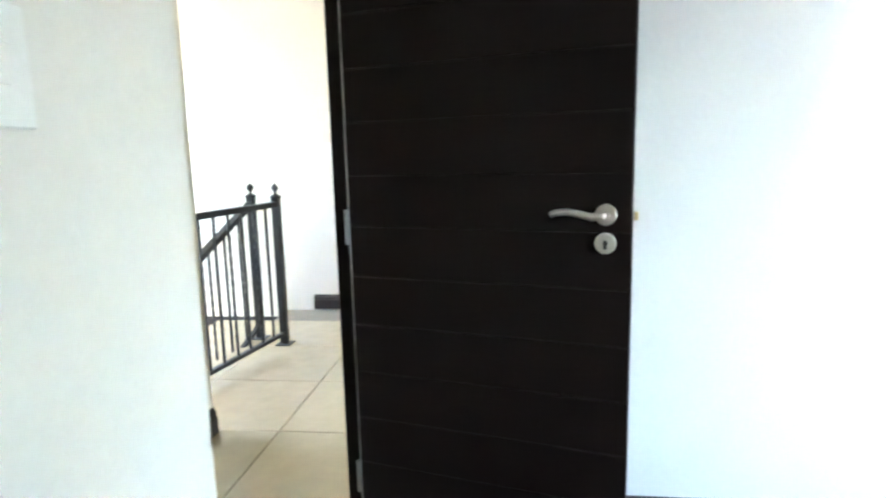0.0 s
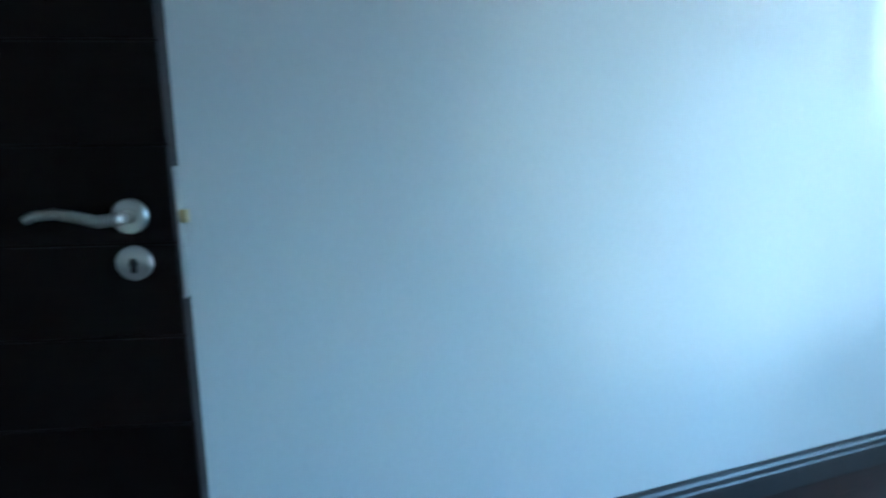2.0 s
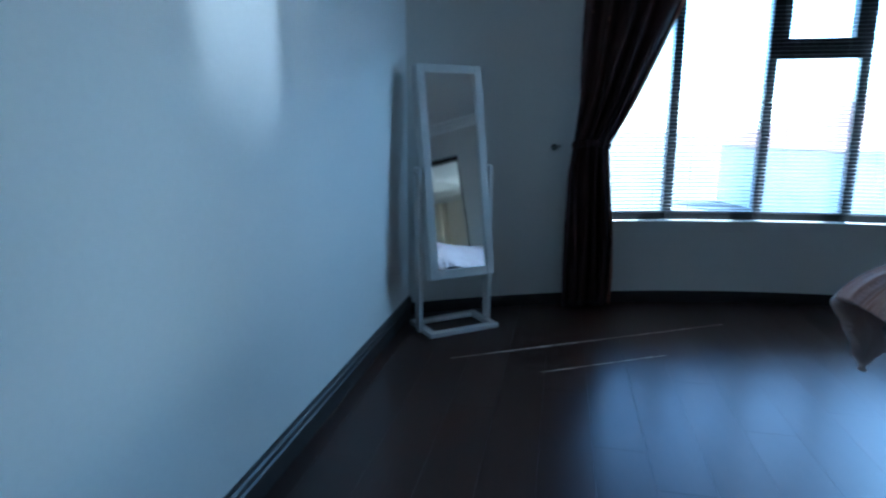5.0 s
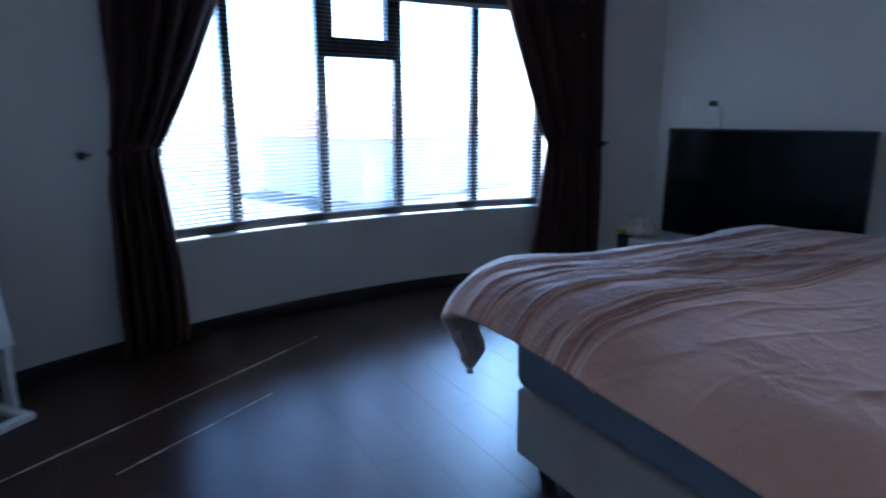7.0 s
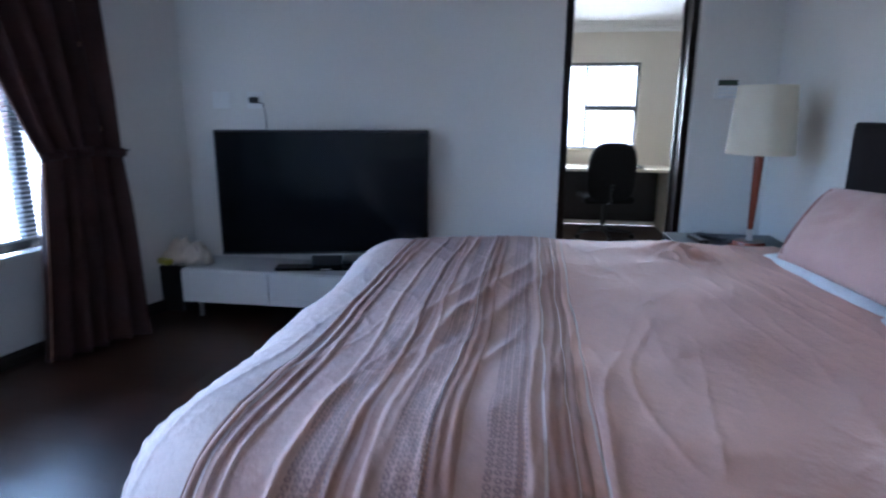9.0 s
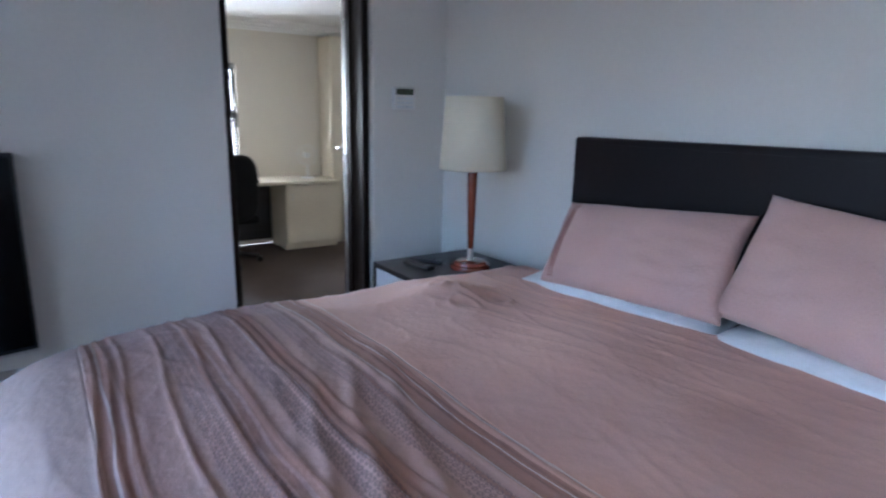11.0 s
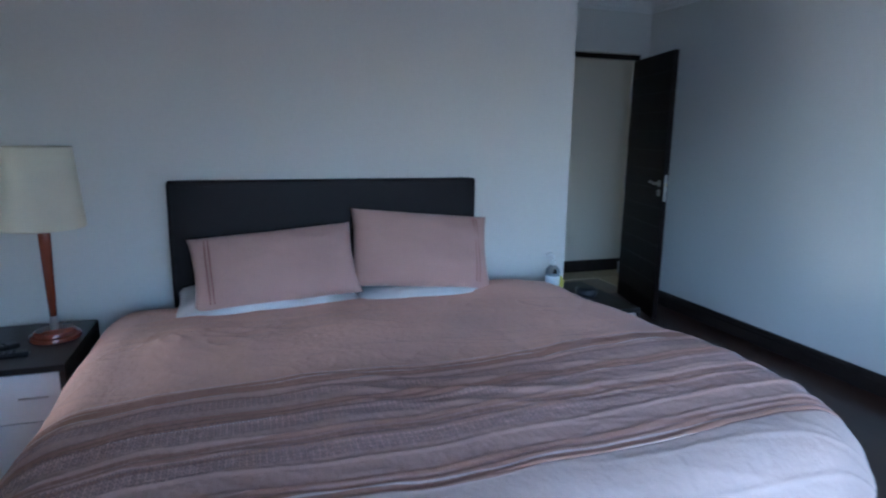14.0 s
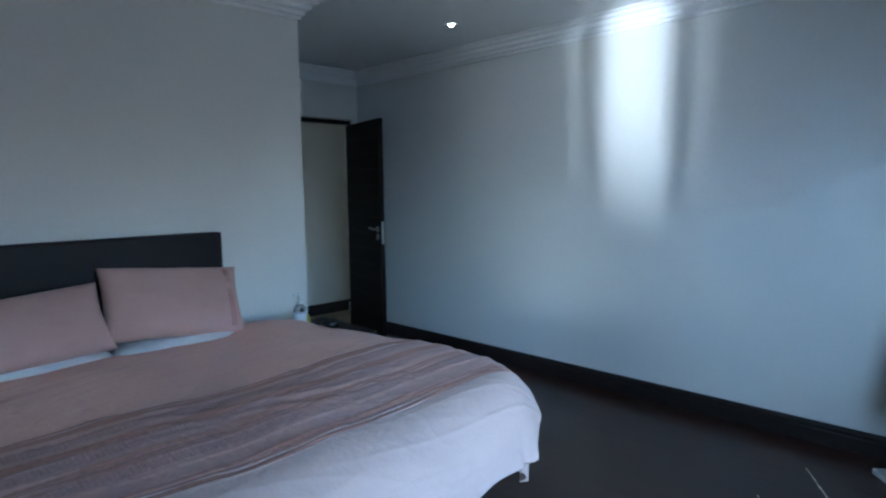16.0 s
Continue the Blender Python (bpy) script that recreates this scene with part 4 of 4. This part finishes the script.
table_lamp = thing("table_lamp", "table lamp with cream drum shade and cherry wood stem", "lamp", pose(-0.85, -0.255, 0.615))
part("foot", lathe([(0.088, 0), (0.090, 0.006), (0.088, 0.016), (0.074, 0.020), (0.072, 0.030), (0.066, 0.034), (0.02, 0.036)], 40), CHERRY, table_lamp, smooth=False)
part("collar", lathe([(0.014, 0.035), (0.014, 0.085), (0.012, 0.09)], 20), STEEL, table_lamp)
part("stem", lathe([(0.0125, 0.088), (0.015, 0.16), (0.0205, 0.38), (0.021, 0.46), (0.012, 0.475), (0.010, 0.56)], 24), CHERRY, table_lamp, smooth=True)
shade = bmesh.new()
rings = []
for rad, z in ((0.142, 0.435), (0.1435, 0.44), (0.121, 0.735), (0.1195, 0.737), (0.1185, 0.733), (0.140, 0.437)):
    rings.append([shade.verts.new((rad * math.cos(2 * math.pi * i / 48), rad * math.sin(2 * math.pi * i / 48), z)) for i in range(48)])
for a, b in zip(rings, rings[1:] + rings[:1]):
    for i in range(48):
        shade.faces.new((a[i], a[(i + 1) % 48], b[(i + 1) % 48], b[i]))
part("shade", shade, SHADE, table_lamp, "cream fabric drum shade", True)

for x, y, z, turn in ((-1.02, -0.38, 0.615, 38), (-0.97, -0.45, 0.615, 8)):
    remote = thing("remote_control", "black plastic remote control on the nightstand", "remote", pose(x, y, z, 0, 0, turn), "remotes on the nightstand")
    part("body", box(-0.085, -0.023, 0.0, 0.085, 0.023, 0.02, 0.006, seg=3), BLACK_PLASTIC, remote)
    for i in range(6):
        for j in range(3):
            part("button", box(-0.06 + 0.02 * i - 0.005, -0.014 + 0.014 * j - 0.004, 0.019, -0.06 + 0.02 * i + 0.005, -0.014 + 0.014 * j + 0.004, 0.0225, 0.001, seg=1), FRAME, remote)

bottle = thing("spray_bottle", "clear plastic bottle with white pump and paper label", "bottle", pose(1.345, -0.22, 0.615))
part("body", lathe([(0.034, 0.0), (0.036, 0.005), (0.036, 0.12), (0.030, 0.14), (0.014, 0.155), (0.014, 0.165)], 24), BOTTLE, bottle, smooth=True)
part("liquid", lathe([(0.031, 0.004), (0.032, 0.008), (0.032, 0.05)], 24), LABEL, bottle, "pale blue liquid")
part("label", lathe([(0.0365, 0.055), (0.0368, 0.056), (0.0368, 0.10), (0.0365, 0.101)], 24), LABEL, bottle, "white paper label")
part("pump", tube([(0, 0, 0.165), (0, 0, 0.21), (-0.012, 0, 0.216), (-0.04, 0, 0.212)], 0.008, 10), PLASTIC, bottle)
part("collar", lathe([(0.017, 0.16), (0.017, 0.18), (0.011, 0.183)], 18), PLASTIC, bottle)
jar = thing("bottle", "yellow-green squat plastic bottle beside the spray bottle", "bottle", pose(1.40, -0.16, 0.615))
part("body", lathe([(0.03, 0.0), (0.038, 0.014), (0.042, 0.05), (0.036, 0.072), (0.018, 0.088), (0.015, 0.095)], 22), YELLOW, jar, smooth=True)
part("cap", lathe([(0.017, 0.095), (0.017, 0.112), (0.012, 0.116)], 16), BLACK_PLASTIC, jar)
dish = thing("speaker", "small round black speaker on the nightstand", "speaker", pose(1.51, -0.28, 0.615))
part("body", lathe([(0.048, 0.0), (0.055, 0.012), (0.053, 0.034), (0.042, 0.042)], 32), BLACK_PLASTIC, dish, smooth=True)
part("grille", lathe([(0.038, 0.042), (0.036, 0.045), (0.002, 0.046)], 28), FRAME, dish)

# ---- keypad, sockets ----
pad = thing("alarm_keypad", "white alarm keypad with dark display on the wall", "keypad", pose(XL + 0.001, -0.256, 1.352, 0, 0, 90))
part("case", box(-0.062, -0.024, -0.055, 0.062, 0, 0.055, 0.005), PLASTIC, pad)
part("display", box(-0.05, -0.026, 0.018, 0.05, -0.0235, 0.047, 0.001), LCD, pad, "dark grey-green display")
for j in range(3):
    for i in range(4):
        part("key", box(-0.045 + 0.024 * i, -0.027, -0.045 + 0.02 * j, -0.027 + 0.024 * i, -0.0235, -0.034 + 0.02 * j, 0.001, seg=1), LABEL, pad)
for y, plugged in ((-3.165, False), (-2.945, True)):
    plate = thing("wall_socket", "white plastic wall socket plate" + (" with a black plug" if plugged else ", blank"), "socket", pose(XL + 0.001, y, 1.285, 0, 0, 90))
    part("plate", box(-0.055, -0.008, -0.05, 0.055, 0, 0.05, 0.003), PLASTIC, plate)
    if plugged:
        part("plug", box(-0.022, -0.05, -0.018, 0.022, -0.008, 0.018, 0.006), BLACK_PLASTIC, plate)
        part("cable", tube([(0.0, -0.04, -0.01), (0.03, -0.05, -0.012), (0.06, -0.03, -0.02), (0.065, -0.012, -0.1), (0.06, -0.008, -0.3)], 0.0035, 6), BLACK_PLASTIC, plate)
    else:
        part("screw", tube([(0.038, -0.007, 0), (0.038, -0.0095, 0)], 0.003, 8), STEEL, plate)

# ---- television and its unit ----
unit = thing("tv_unit", "low white lacquered television unit on short metal legs", "tv unit", pose(XL + 0.01, -3.32, 0))
part("body", box(0, 0, 0.10, 0.335, 1.65, 0.305, 0.003), WHITE, unit)
for k in range(3):
    part("drawer", box(0.335, 0.004 + 0.5493 * k, 0.105, 0.352, 0.5453 + 0.5493 * k, 0.30, 0.002), WHITE, unit)
for x in (0.04, 0.29):
    for y in (0.08, 0.82, 1.57):
        part("leg", moved(lathe([(0.016, 0), (0.016, 0.1)], 14), Matrix.Translation((x, y, 0))), STEEL, unit)
TL, TR = Vector((-1.125, -3.06, 0)), Vector((-1.372, -1.87, 0))
d = TR - TL
m = Matrix.Translation((*((TL + TR) / 2).xy, 0.305)) @ Matrix.Rotation(math.atan2(d.y, d.x), 4, "Z")
tv = thing("television", "large black flat-screen television, switched off, on its stand", "television", m)
hw = d.length / 2
part("case", box(-hw, 0.0, 0.085, hw, 0.035, 0.815, 0.004), BLACK_PLASTIC, tv)
part("screen", box(-hw + 0.012, -0.004, 0.105, hw - 0.012, 0.001, 0.802, 0.001), SCREEN, tv, "glossy black screen")
part("lower_trim", box(-hw, -0.006, 0.083, hw, -0.001, 0.092, 0.001), STEEL, tv, "silver lower trim")
part("stand_neck", box(-0.09, 0.008, 0.018, 0.09, 0.03, 0.10, 0.003), BLACK_PLASTIC, tv)
part("stand_base", box(-0.30, -0.06, 0.0, 0.30, 0.05, 0.018, 0.005), SCREEN, tv)
part("badge", box(-0.03, -0.062, 0.006, 0.03, -0.0595, 0.014, 0.0005), STEEL, tv)
bin_ = thing("waste_bin", "dark square waste bin beside the television unit", "bin", pose(-1.30, -3.47, 0))
part("body", box(-0.11, -0.09, 0.0, 0.11, 0.09, 0.29, 0.008), BLACK_WOOD, bin_)


def cloth_heap(label, m, w, d, h, seed, mat):
    bm = bmesh.new()
    n = 40
    rows = []
    for j in range(n + 1):
        row = []
        for i in range(n + 1):
            u, v = 2 * i / n - 1, 2 * j / n - 1
            e = max(0.0, 1 - (u * u + v * v)) ** 0.35
            k = 0.6 + 0.5 * abs(noise.noise((u * 2.6 + seed, v * 2.6, 1))) * 2 + 0.25 * noise.noise((u * 6 + seed, v * 6, 4))
            row.append(bm.verts.new((u * w / 2 * (1 + 0.12 * noise.noise((u * 2, v * 2, seed))), v * d / 2, max(0.001, e * h * k))))
        rows.append(row)
    for j in range(n):
        for i in range(n):
            u, v = 2 * (i + 0.5) / n - 1, 2 * (j + 0.5) / n - 1
            if u * u + v * v < 1.02:
                bm.faces.new((rows[j][i], rows[j][i + 1], rows[j + 1][i + 1], rows[j + 1][i]))
    bmesh.ops.delete(bm, geom=[v for v in bm.verts if not v.link_faces], context="VERTS")
    ob = mesh_object("folded_cloth", bm, mat, True)
    ob.matrix_world = m
    ob.modifiers.new("thickness", "SOLIDIFY").thickness = 0.004
    return tagged(ob, label, "cloth")


cloth_heap("crumpled cream cloth heaped beside the television", pose(-1.28, -3.40, 0.307, 0, 0, 70), 0.42, 0.24, 0.135, 4, TOWEL)
pack = thing("packet", "small yellow packet under the crumpled cloth", "packet", pose(-1.17, -3.46, 0.31, 0, 0, 60))
part("wrap", box(-0.05, -0.03, 0.0, 0.05, 0.03, 0.035, 0.008), YELLOW, pack)

# ---- pale streaks on the floor ----
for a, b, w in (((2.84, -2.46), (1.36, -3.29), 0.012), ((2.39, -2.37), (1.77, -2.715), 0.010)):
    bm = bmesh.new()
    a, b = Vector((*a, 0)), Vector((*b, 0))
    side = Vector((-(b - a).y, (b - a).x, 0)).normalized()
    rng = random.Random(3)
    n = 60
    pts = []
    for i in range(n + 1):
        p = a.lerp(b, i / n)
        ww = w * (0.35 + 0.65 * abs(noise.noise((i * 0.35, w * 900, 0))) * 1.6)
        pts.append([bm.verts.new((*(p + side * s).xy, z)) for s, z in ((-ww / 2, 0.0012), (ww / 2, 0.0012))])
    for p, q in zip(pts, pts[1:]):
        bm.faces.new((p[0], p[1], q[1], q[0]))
    structure("floor_scuff", bm, STREAK, "long pale straight streak on the dark floor", "scuff")

# ---- study ----
SY0, SY1 = -2.6, 1.6
structure("floor_study", box(STUDY_X, SY0, -0.1, XL - T, SY1, -0.002), CARPET, "dark brown study floor")
WY0, WY1, WZ0, WZ1 = -1.27, -0.20, 0.80, 1.71
wall = box(STUDY_X - T, SY0, 0, STUDY_X, SY1, WZ0)
box(STUDY_X - T, SY0, WZ1, STUDY_X, SY1, 2.6, bm=wall)
box(STUDY_X - T, SY0, WZ0, STUDY_X, WY0, WZ1, bm=wall)
box(STUDY_X - T, WY1, WZ0, STUDY_X, SY1, WZ1, bm=wall)
structure("wall_study_window", wall, LANDING, "cream plaster study wall round its window")
structure("wall_study_south", box(STUDY_X, SY0 - T, 0, XL - T, SY0, 2.6), LANDING, "cream plaster wall of the study")
structure("wall_study_north", box(STUDY_X, SY1, 0, XL - T, SY1 + T, 2.6), LANDING, "cream plaster wall of the study")
structure("wall_study_link", box(XL - T - 0.02, 0.25, 0, XL - T, SY1, 2.6), LANDING, "cream plaster wall of the study")
structure("ceiling_study", box(STUDY_X - T, SY0 - T, STUDY_CEIL, XL - T, SY1 + T, STUDY_CEIL + 0.1), CEILING, "white study ceiling")
structure("trim", sweep([(XL - T, SY1, STUDY_CEIL - 0.09), (STUDY_X, SY1, STUDY_CEIL - 0.09), (STUDY_X, SY0, STUDY_CEIL - 0.09)], [(o, u * 0.75) for o, u in CORNICE_PROFILE]), CORNICE, "stepped white plaster cornice in the study", "cornice")
win = thing("window_2", "dark framed study window with a transom", "window", kind="structure")
for y in (WY0, -0.755, WY1 - 0.04):
    part("mullion", box(STUDY_X - 0.10, y, WZ0, STUDY_X - 0.05, y + 0.04, WZ1, 0.003), FRAME, win)
for y0, y1 in ((WY0 + 0.04, -0.755), (-0.715, WY1 - 0.04)):
    for z in (WZ0, WZ1 - 0.04):
        part("rail", box(STUDY_X - 0.10, y0, z, STUDY_X - 0.05, y1, z + 0.04, 0.003), FRAME, win)
    pane = part("pane", box(STUDY_X - 0.078, y0, WZ0 + 0.04, STUDY_X - 0.072, y1, WZ1 - 0.04), GLASS, win)
    pane.visible_shadow = False
part("transom", box(STUDY_X - 0.10, -0.715, 1.22, STUDY_X - 0.05, WY1 - 0.04, 1.285, 0.003), FRAME, win)
part("window_sill", box(STUDY_X - 0.05, WY0, WZ0 - 0.002, STUDY_X + 0.03, WY1, WZ0 + 0.018, 0.004), CREAM, win)
blind(Vector((STUDY_X - 0.03, WY0 + 0.01, 0)), Vector((STUDY_X - 0.03, WY1 - 0.01, 0)), 0.0, WZ0 + 0.02, WZ1 - 0.01, 0.03)
desk = thing("desk", "pale desk top along the study wall below the window", "desk", pose(STUDY_X + 0.001, 0, 0))
part("top", box(0, -2.4, 0.628, 0.50, 0.59, 0.658, 0.003), CREAM, desk)
part("modesty_panel", box(0.01, -2.4, 0.05, 0.03, 0.06, 0.628), BLACK_WOOD, desk, "dark panel below the desk top")
part("side", box(0.0, -2.4, 0, 0.50, -2.37, 0.628), CREAM, desk)
cab = thing("base_cabinet", "cream base cabinet under the desk top", "cabinet", pose(STUDY_X + 0.01, 0.07, 0))
part("body", box(0, 0, 0.06, 0.44, 0.515, 0.627, 0.002), CREAM, cab)
part("plinth", box(0, 0, 0, 0.40, 0.515, 0.06), CREAM, cab)
dd = part("door", box(0.44, 0.003, 0.07, 0.458, 0.512, 0.622, 0.002), CREAM, cab)
part("handle", tube([(0.458, 0.05, 0.48), (0.48, 0.05, 0.48), (0.48, 0.05, 0.54), (0.458, 0.05, 0.54)], 0.005, 6), STEEL, dd)
tall = thing("wardrobe", "tall cream built-in cupboard in the study corner", "cupboard", pose(STUDY_X + 0.01, 0.60, 0))
part("body", box(0, 0, 0, 0.28, 0.80, 1.99, 0.002), CREAM, tall)
for y in (0.0, 0.40):
    dd = part("door", box(0.28, y + 0.003, 0.06, 0.298, y + 0.397, 1.93, 0.003), CREAM, tall)
    part("handle", tube([(0.298, y + (0.35 if y == 0 else 0.05), 0.95), (0.32, y + (0.35 if y == 0 else 0.05), 0.95), (0.32, y + (0.35 if y == 0 else 0.05), 1.05), (0.298, y + (0.35 if y == 0 else 0.05), 1.05)], 0.006, 8), STEEL, dd)
def rounded_slab(w, h, t, corner, bulge):
    """An upholstered slab standing in the yz plane, round its centre, with round corners and a padded face."""
    bm = bmesh.new()
    rings = []
    for k, (x, shrink) in enumerate(((-t / 2, 0.035), (-t / 2 + 0.02, 0.006), (0, 0), (t / 2 - 0.02, 0.006), (t / 2, 0.035))):
        ring = []
        for i in range(40):
            a = 2 * math.pi * i / 40
            c, sn = math.cos(a), math.sin(a)
            y = (w / 2 - shrink) * math.copysign(abs(c) ** corner, c) * (1 - 0.10 * max(0.0, sn))
            z = (h / 2 - shrink) * math.copysign(abs(sn) ** corner, sn)
            ring.append(bm.verts.new((x + bulge * (z / h) ** 2, y, z)))
        rings.append(ring)
    for a, b in zip(rings, rings[1:]):
        for i in range(40):
            bm.faces.new((a[i], a[(i + 1) % 40], b[(i + 1) % 40], b[i]))
    bm.faces.new(rings[0][::-1])
    bm.faces.new(rings[-1])
    return bm


chair = thing("office_chair", "black upholstered swivel office chair at the desk", "chair", pose(-3.92, -0.56, 0, 0, 0, 8))
part("backrest", moved(rounded_slab(0.46, 0.56, 0.09, 0.55, 0.10), pose(0.20, 0, 0.665, 0, 6, 0)), BLACK_CLOTH, chair, smooth=True)
part("seat", soft_box(-0.24, -0.24, 0.36, 0.22, 0.24, 0.43, 0.03, 0.01, 9), BLACK_CLOTH, chair, smooth=True)
part("column", tube([(0, 0, 0.07), (0, 0, 0.36)], 0.025, 12), BLACK_PLASTIC, chair)
part("back_arm", tube([(0.1, 0, 0.36), (0.22, 0, 0.38), (0.25, 0, 0.55)], 0.02, 8), BLACK_PLASTIC, chair)
for k in range(5):
    a = 2 * math.pi * k / 5
    c, s = math.cos(a), math.sin(a)
    leg = part("foot_spoke", tube([(0, 0, 0.09), (0.15 * c, 0.15 * s, 0.08), (0.28 * c, 0.28 * s, 0.06)], [0.025, 0.02, 0.014], 8), BLACK_PLASTIC, chair)
    part("castor", tube([(0.28 * c - 0.015 * s, 0.28 * s + 0.015 * c, 0.025), (0.28 * c + 0.015 * s, 0.28 * s - 0.015 * c, 0.025)], 0.025, 12), BLACK_PLASTIC, leg)
fan = thing("desk_fan", "small pale desk fan on the cabinet top", "fan", pose(STUDY_X + 0.27, 0.36, 0.658))
part("foot", lathe([(0.06, 0), (0.06, 0.012), (0.012, 0.02), (0.010, 0.12)], 20), PLASTIC, fan)
for rr in (0.03, 0.06, 0.085, 0.10):
    part("guard_ring", tube([(0.0, rr * math.cos(2 * math.pi * i / 24), 0.22 + rr * math.sin(2 * math.pi * i / 24)) for i in range(25)], 0.003, 5), PLASTIC, fan)
part("motor", tube([(-0.05, 0, 0.22), (0.0, 0, 0.22)], 0.028, 14), PLASTIC, fan)
book = thing("laptop", "closed black laptop on the desk", "laptop", pose(STUDY_X + 0.34, -0.33, 0.658))
part("body", box(-0.12, -0.16, 0, 0.12, 0.16, 0.018, 0.004), BLACK_PLASTIC, book)

# ---- outdoors ----
bm = bmesh.new()
vs = [bm.verts.new((400 * math.cos(2 * math.pi * i / 48), 400 * math.sin(2 * math.pi * i / 48), -3.1)) for i in range(48)]
bm.faces.new(vs)
structure("ground", bm, LAWN, "dry sunlit ground below the house")


def house(m, w, d, h, label):
    hs = thing("house", label, "house", m)
    part("wall", box(-w / 2, -d / 2, 0, w / 2, d / 2, h), RENDERED, hs)
    bm = bmesh.new()
    e = 0.5
    vs = [bm.verts.new(p) for p in ((-w / 2 - e, -d / 2 - e, h), (w / 2 + e, -d / 2 - e, h), (w / 2 + e, d / 2 + e, h), (-w / 2 - e, d / 2 + e, h), (-w / 2 + d / 2, 0, h + d * 0.28), (w / 2 - d / 2, 0, h + d * 0.28))]
    for f in ((0, 1, 5, 4), (1, 2, 5), (2, 3, 4, 5), (3, 0, 4), (3, 2, 1, 0)):
        bm.faces.new([vs[i] for i in f])
    part("roof", bm, ROOF, hs)
    for x in (-w * 0.3, 0, w * 0.3):
        for z in (1.0, 3.7):
            if z + 1.2 < h:
                wd = part("window", box(x - 0.7, d / 2 - 0.02, z, x + 0.7, d / 2 + 0.03, z + 1.2, 0.01), WHITE, hs)
                part("pane", box(x - 0.63, d / 2 + 0.03, z + 0.07, x + 0.63, d / 2 + 0.035, z + 1.13), LABEL, wd)


house(pose(9.0, -27, -3.1, 0, 0, -12), 12, 9, 3.2, "pale rendered two-storey house with tiled hip roof")
house(pose(-14.0, -34, -3.1, 0, 0, 18), 13, 9, 3.2, "pale rendered house with tiled roof across the road")

# ---- floor pieces ----
sub = box(XL - T, -4.4, -0.12, XR + T, YB + 0.02, -0.009)
floor = structure("floor", sub, SUBFLOOR, "dark brown laminate plank floor")
PW, PL = 0.192, 1.285
plank_mesh = {}


def plank(x0, y0, y1):
    key = round(y1 - y0, 3)
    if key not in plank_mesh:
        bm = box(0.0002, 0.0002, -0.009, PW - 0.0002, key - 0.0002, 0.0, 0.0003, seg=1)
        me = bpy.data.meshes.new("plank")
        bmesh.ops.recalc_face_normals(bm, faces=bm.faces)
        bm.to_mesh(me)
        bm.free()
        me.materials.append(PLANK)
        plank_mesh[key] = me
    ob = new("plank", plank_mesh[key])
    ob.location, ob.parent = (x0, y0, 0), floor


offsets = (0.0, 0.46, 0.86, 0.23, 0.66, 1.05)
for i in range(25):
    x0 = XL - 0.02 + i * PW
    y = -4.3 - offsets[i % 6]
    while y < YB:
        a, b = max(y, -4.35), min(y + PL, YB + 0.01)
        if b - a > 0.05:
            plank(x0, a, b)
        y += PL
tiles = structure("floor_landing", box(2.06, YB + 0.02, -0.14, 6.0, 3.0, -0.010), GROUT, "cream polished porcelain tile floor of the landing")
box_lower = structure("floor_landing_side", box(XR + T, 0.0, -0.14, 6.0, YB + 0.02, -0.010), GROUT, "cream polished porcelain tile floor of the landing")
tm = box(0.002, 0.002, -0.010, 0.596, 0.596, 0.0, 0.0015, seg=1)
tile_mesh = bpy.data.meshes.new("tile")
bmesh.ops.recalc_face_normals(tm, faces=tm.faces)
tm.to_mesh(tile_mesh)
tm.free()
tile_mesh.materials.append(TILE)
for i in range(-3, 5):
    for j in range(-4, 2):
        x, y = 3.84 + 0.6 * i - 0.0, 2.23 + 0.6 * j
        if (x + 0.6 > XR + T or y > YB) and x + 0.6 < 6.05 and y + 0.6 < 3.45 and y > -0.2:
            ob = new("tile", tile_mesh)
            ob.location, ob.parent = (x, y, 0.0), tiles
